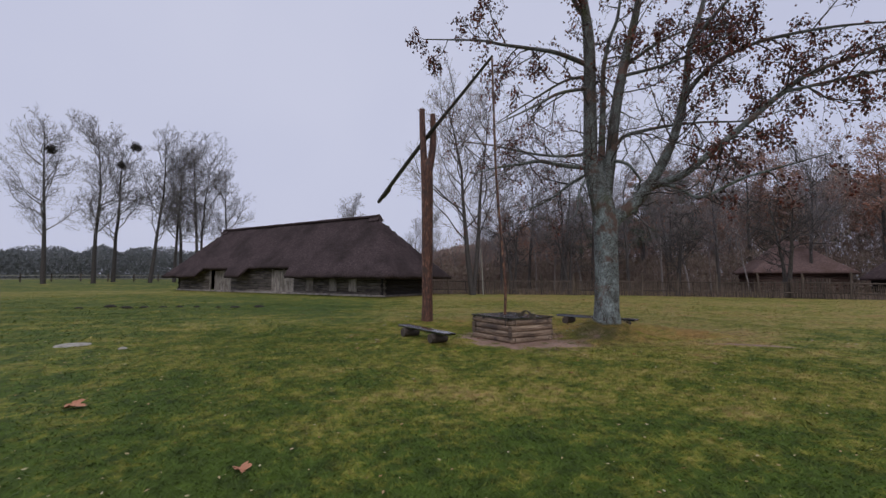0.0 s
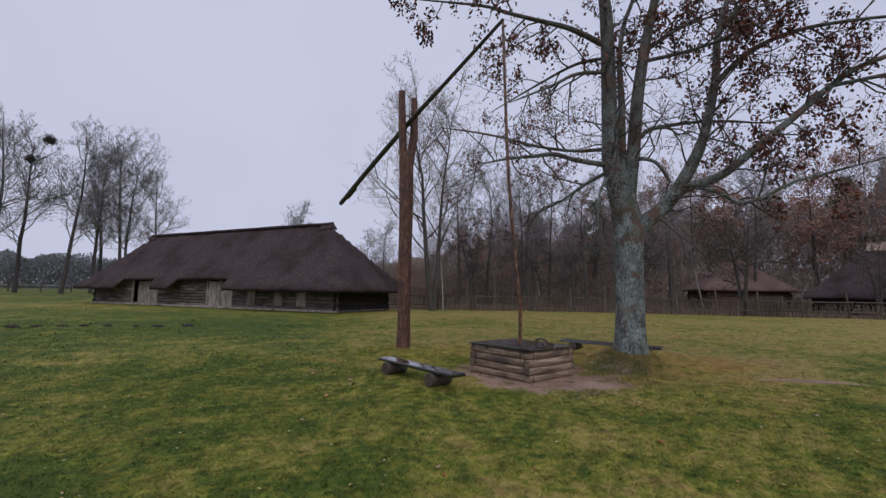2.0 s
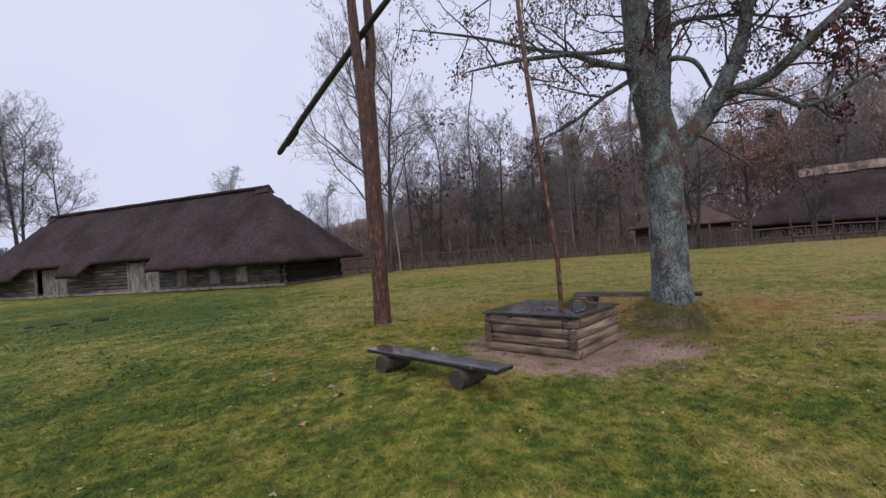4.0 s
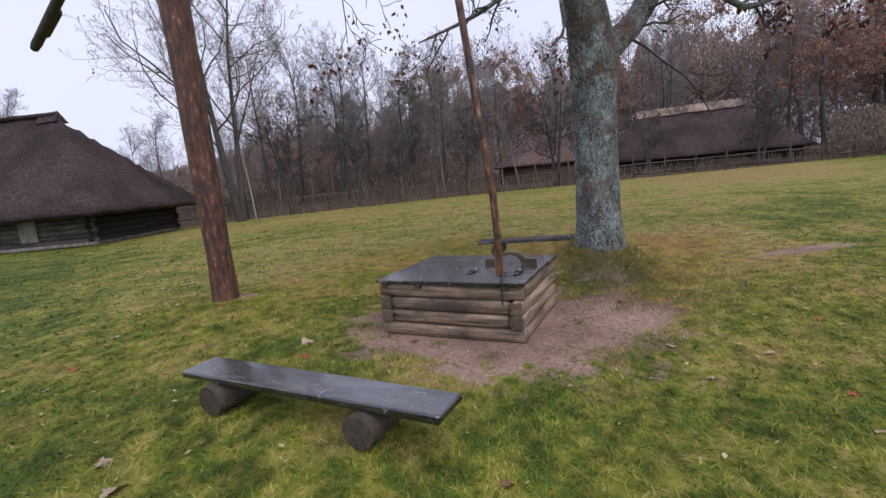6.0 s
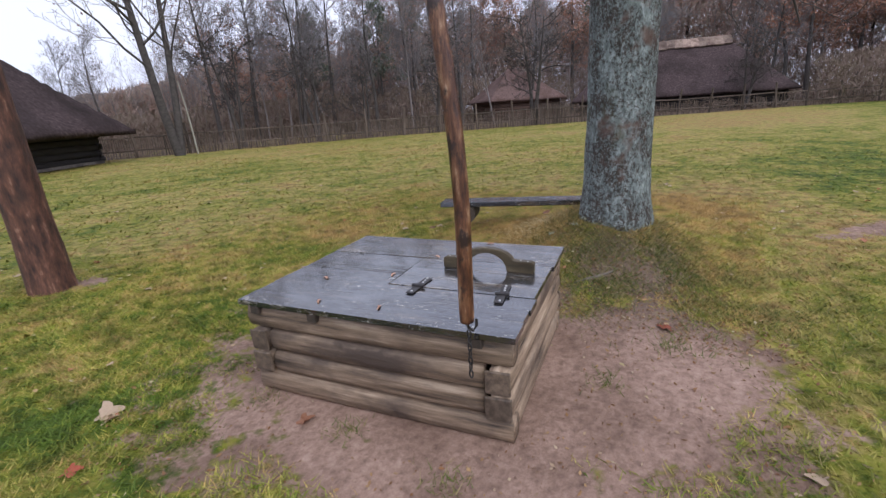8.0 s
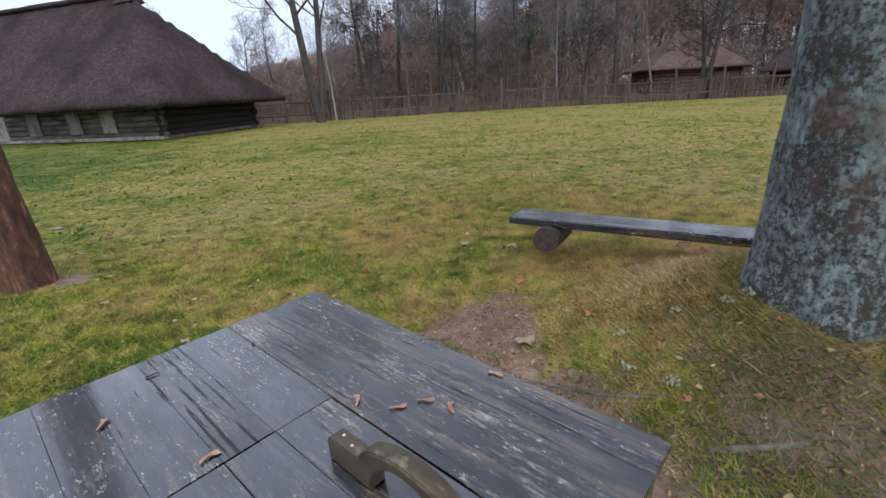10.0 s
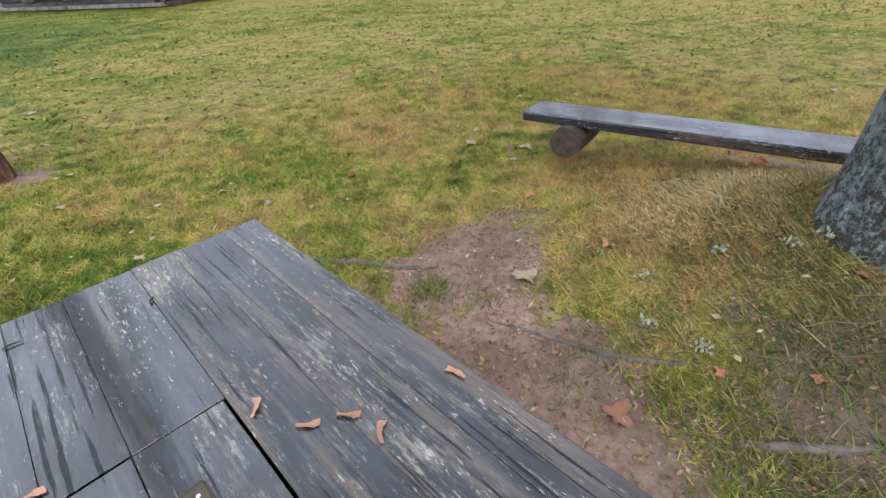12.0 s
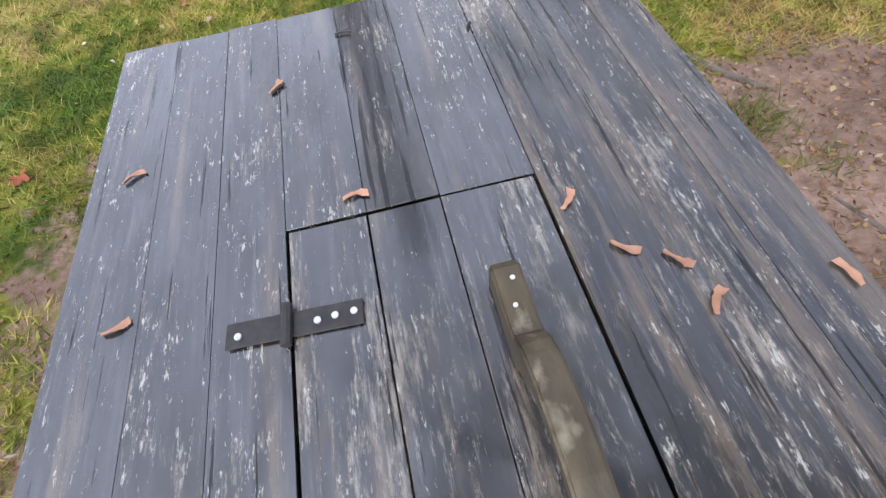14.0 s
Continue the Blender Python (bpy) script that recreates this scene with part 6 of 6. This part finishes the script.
def lawn_points(n_, x0, x1, y0, y1, g, fade=2.5):
    x, y = g.uniform(x0, x1, n_), g.uniform(y0, y1, n_)
    edge = np.clip(np.minimum.reduce([x - x0, x1 - x, y - y0 + fade, y1 - y]) / fade, 0, 1)
    wave = 0.25 * np.sin(x * 0.9 + 1.3 * y) * np.sin(0.7 * y - 0.5 * x)
    inside = g.uniform(0, 1, n_) < edge ** 1.3 + wave * edge * (1 - edge) * 2
    x, y = x[inside], y[inside]
    n_ = len(x)
    b = bare_at(x, y) + 0.5 * np.array([noise.noise((p * 2.2, q * 2.2, 3)) for p, q in zip(x, y)]) * 0.5
    keep = b < 0.42 + g.uniform(0, 0.18, n_)
    c, s = math.cos(radians(11.5)), math.sin(radians(11.5))
    u, v = (x - 8.325) * c + (y - 9.415) * s, -(x - 8.325) * s + (y - 9.415) * c
    keep &= ~((abs(u) < 0.72) & (abs(v) < 0.85))
    keep &= np.hypot(x - 10.90, y - 8.88) > 0.36
    keep &= np.hypot(x - 7.40, y - 13.30) > 0.2
    x, y = x[keep], y[keep]
    return np.stack([x, y, ground_z(x, y) - 0.004], 1)


g = np.random.default_rng(3)
p1 = lawn_points(760000, -1.5, 14.5, -0.5, 15.5, g, 4.0)
blades("grass", p1, 0.036, 0.0042, 1.5, g, BLADES, "short damp green and straw coloured grass")
p0 = lawn_points(420000, 5.6, 14.5, 7.6, 14.5, g, 1.5)
blades("fine_grass", p0, 0.042, 0.0026, 1.3, g, FINE_BLADES, "fine damp grass blades round the well and the bench")
p2 = lawn_points(300000, -16.0, 30.0, 0.5, 34.0, g, 9.0)
blades("meadow_grass", p2, 0.040, 0.0095, 1.9, g, FAR_BLADES, "short damp meadow grass")
p3 = lawn_points(70000, -30.0, 50.0, 12.0, 56.0, g, 12.0)
blades("far_grass", p3, 0.06, 0.022, 1.8, g, FAR_BLADES, "meadow grass before the barn and fence")

n_ = 2000
ang, rad_ = g.uniform(0, 2 * np.pi, n_), 0.36 + np.abs(g.normal(0, 0.15, n_))
tx, ty = 10.90 + np.cos(ang) * rad_, 8.88 + np.sin(ang) * rad_
blades("dry_grass", np.stack([tx, ty, ground_z(tx, ty) - 0.005], 1), 0.090, 0.0032, 1.4, g, DRY_GRASS, "long dry straw-coloured grass round the tree foot")
n_ = 2400
tx, ty = g.normal(10.35, 0.34, n_), g.normal(8.75, 0.42, n_)
blades("shaded_grass", np.stack([tx, ty, ground_z(tx, ty) - 0.005], 1), 0.075, 0.0026, 1.2, g, TUFT_GREEN, "longer dark green grass below the tree")
n_ = 2200
tx, ty = g.normal(10.88, 0.24, n_), g.normal(9.70, 0.17, n_)
blades("straw_patch", np.stack([tx, ty, ground_z(tx, ty)], 1), 0.020, 0.0070, 3.4, g, STRAW_MAT, "flattened straw-coloured grass by the bench")
for k, (x, y, r) in enumerate(((9.47, 10.16, 0.06), (10.25, 9.20, 0.10), (9.62, 9.95, 0.05), (8.55, 8.30, 0.06), (10.20, 8.55, 0.08), (9.7, 8.6, 0.05), (7.47, 9.95, 0.06), (7.51, 9.30, 0.05), (7.48, 8.67, 0.06), (9.75, 9.05, 0.05), (8.42, 7.42, 0.08), (6.88, 9.40, 0.07), (7.22, 8.00, 0.09), (9.12, 8.05, 0.05), (7.05, 9.92, 0.07))):
    m_ = 300 if k == 0 else 120
    tx, ty = g.normal(x, r, m_), g.normal(y, r, m_)
    blades("grass_tuft", np.stack([tx, ty, ground_z(tx, ty) - 0.004], 1), 0.070 if k == 0 else 0.050, 0.0028, 1.1, g, TUFT_GREEN, "fresh green tuft of grass on bare earth")
    tagged(scene.collection.objects[-1], group="tufts on the bare earth")
n_ = 24000
tx, ty = g.normal(10.20, 0.45, n_), g.normal(8.40, 0.70, n_)
thin = np.array([noise.noise((p * 2.6, q * 2.6, 7)) for p, q in zip(tx, ty)]) > g.uniform(-0.30, 0.25, n_)
cu, cv = (tx - 8.325) * 0.98 + (ty - 9.415) * 0.199, -(tx - 8.325) * 0.199 + (ty - 9.415) * 0.98
thin &= ~((abs(cu) < 0.80) & (abs(cv) < 0.92)) & (np.hypot(tx - 10.90, ty - 8.88) > 0.36)
blades("sparse_grass", np.stack([tx, ty, ground_z(tx, ty) - 0.004], 1)[thin], 0.052, 0.0030, 1.2, g, TUFT_GREEN, "thin patchy grass on trodden earth below the tree")
n_ = 34000
x, y = g.uniform(6.6, 11.2, n_), g.uniform(7.2, 11.4, n_)
ok = (bare_at(x, y) > 0.36) & (g.uniform(0, 1, n_) < np.where(x > 9.2, 1.0, 0.16)) & (np.hypot((x - 8.325) / 0.95, (y - 9.415) / 1.0) > 1.0)
pos = np.stack([x[ok], y[ok], ground_z(x[ok], y[ok]) + 0.006], 1)


def lying(me, lift, limit):
    """Presses flecks flat onto the ground."""
    co = np.empty(len(me.vertices) * 3, np.float32)
    me.vertices.foreach_get("co", co)
    co = co.reshape(-1, 3)
    gz = ground_z(co[:, 0], co[:, 1])
    co[:, 2] = gz + lift + np.clip(co[:, 2] - gz - lift, 0, limit)
    me.vertices.foreach_set("co", co.ravel())
    return me


lit = lying(scatter_quads("leaf_litter", pos, g.uniform(0.004, 0.018, len(pos)), g, 0.5), 0.004, 0.012)
tagged(link("leaf_litter", lit, LITTER), "bits of leaf, bark and twig on bare earth", "litter", kind="stuff")
n_ = 3600
x, y = g.uniform(-3, 18, n_), g.uniform(1.5, 20, n_)
pos = np.stack([x, y, ground_z(x, y) + 0.035], 1)
tagged(link("leaf_flecks", lying(scatter_quads("leaf_flecks", pos, g.uniform(0.008, 0.028, n_), g, 0.6), 0.022, 0.012), SCRAPS), "small pale leaf scraps scattered in the grass", "litter", kind="stuff")
for k, (x, y) in enumerate(((10.42, 9.36), (10.52, 9.16), (10.60, 9.08), (9.98, 9.36), (10.0, 9.14), (10.18, 9.52))):
    me_pos = np.array([x, y, float(ground_z(x, y)) + 0.03]) + g.normal(0, 0.018, (26, 3)) * np.array([1, 1, 0.6])
    link("lichen_tuft", scatter_quads("lichen_tuft", me_pos, g.uniform(0.006, 0.014, 26), g, 0.7), FLOWER)
    tagged(scene.collection.objects[-1], "fallen pale grey-green lichen tuft in the grass", "lichen", "fallen lichen tufts", "stuff")
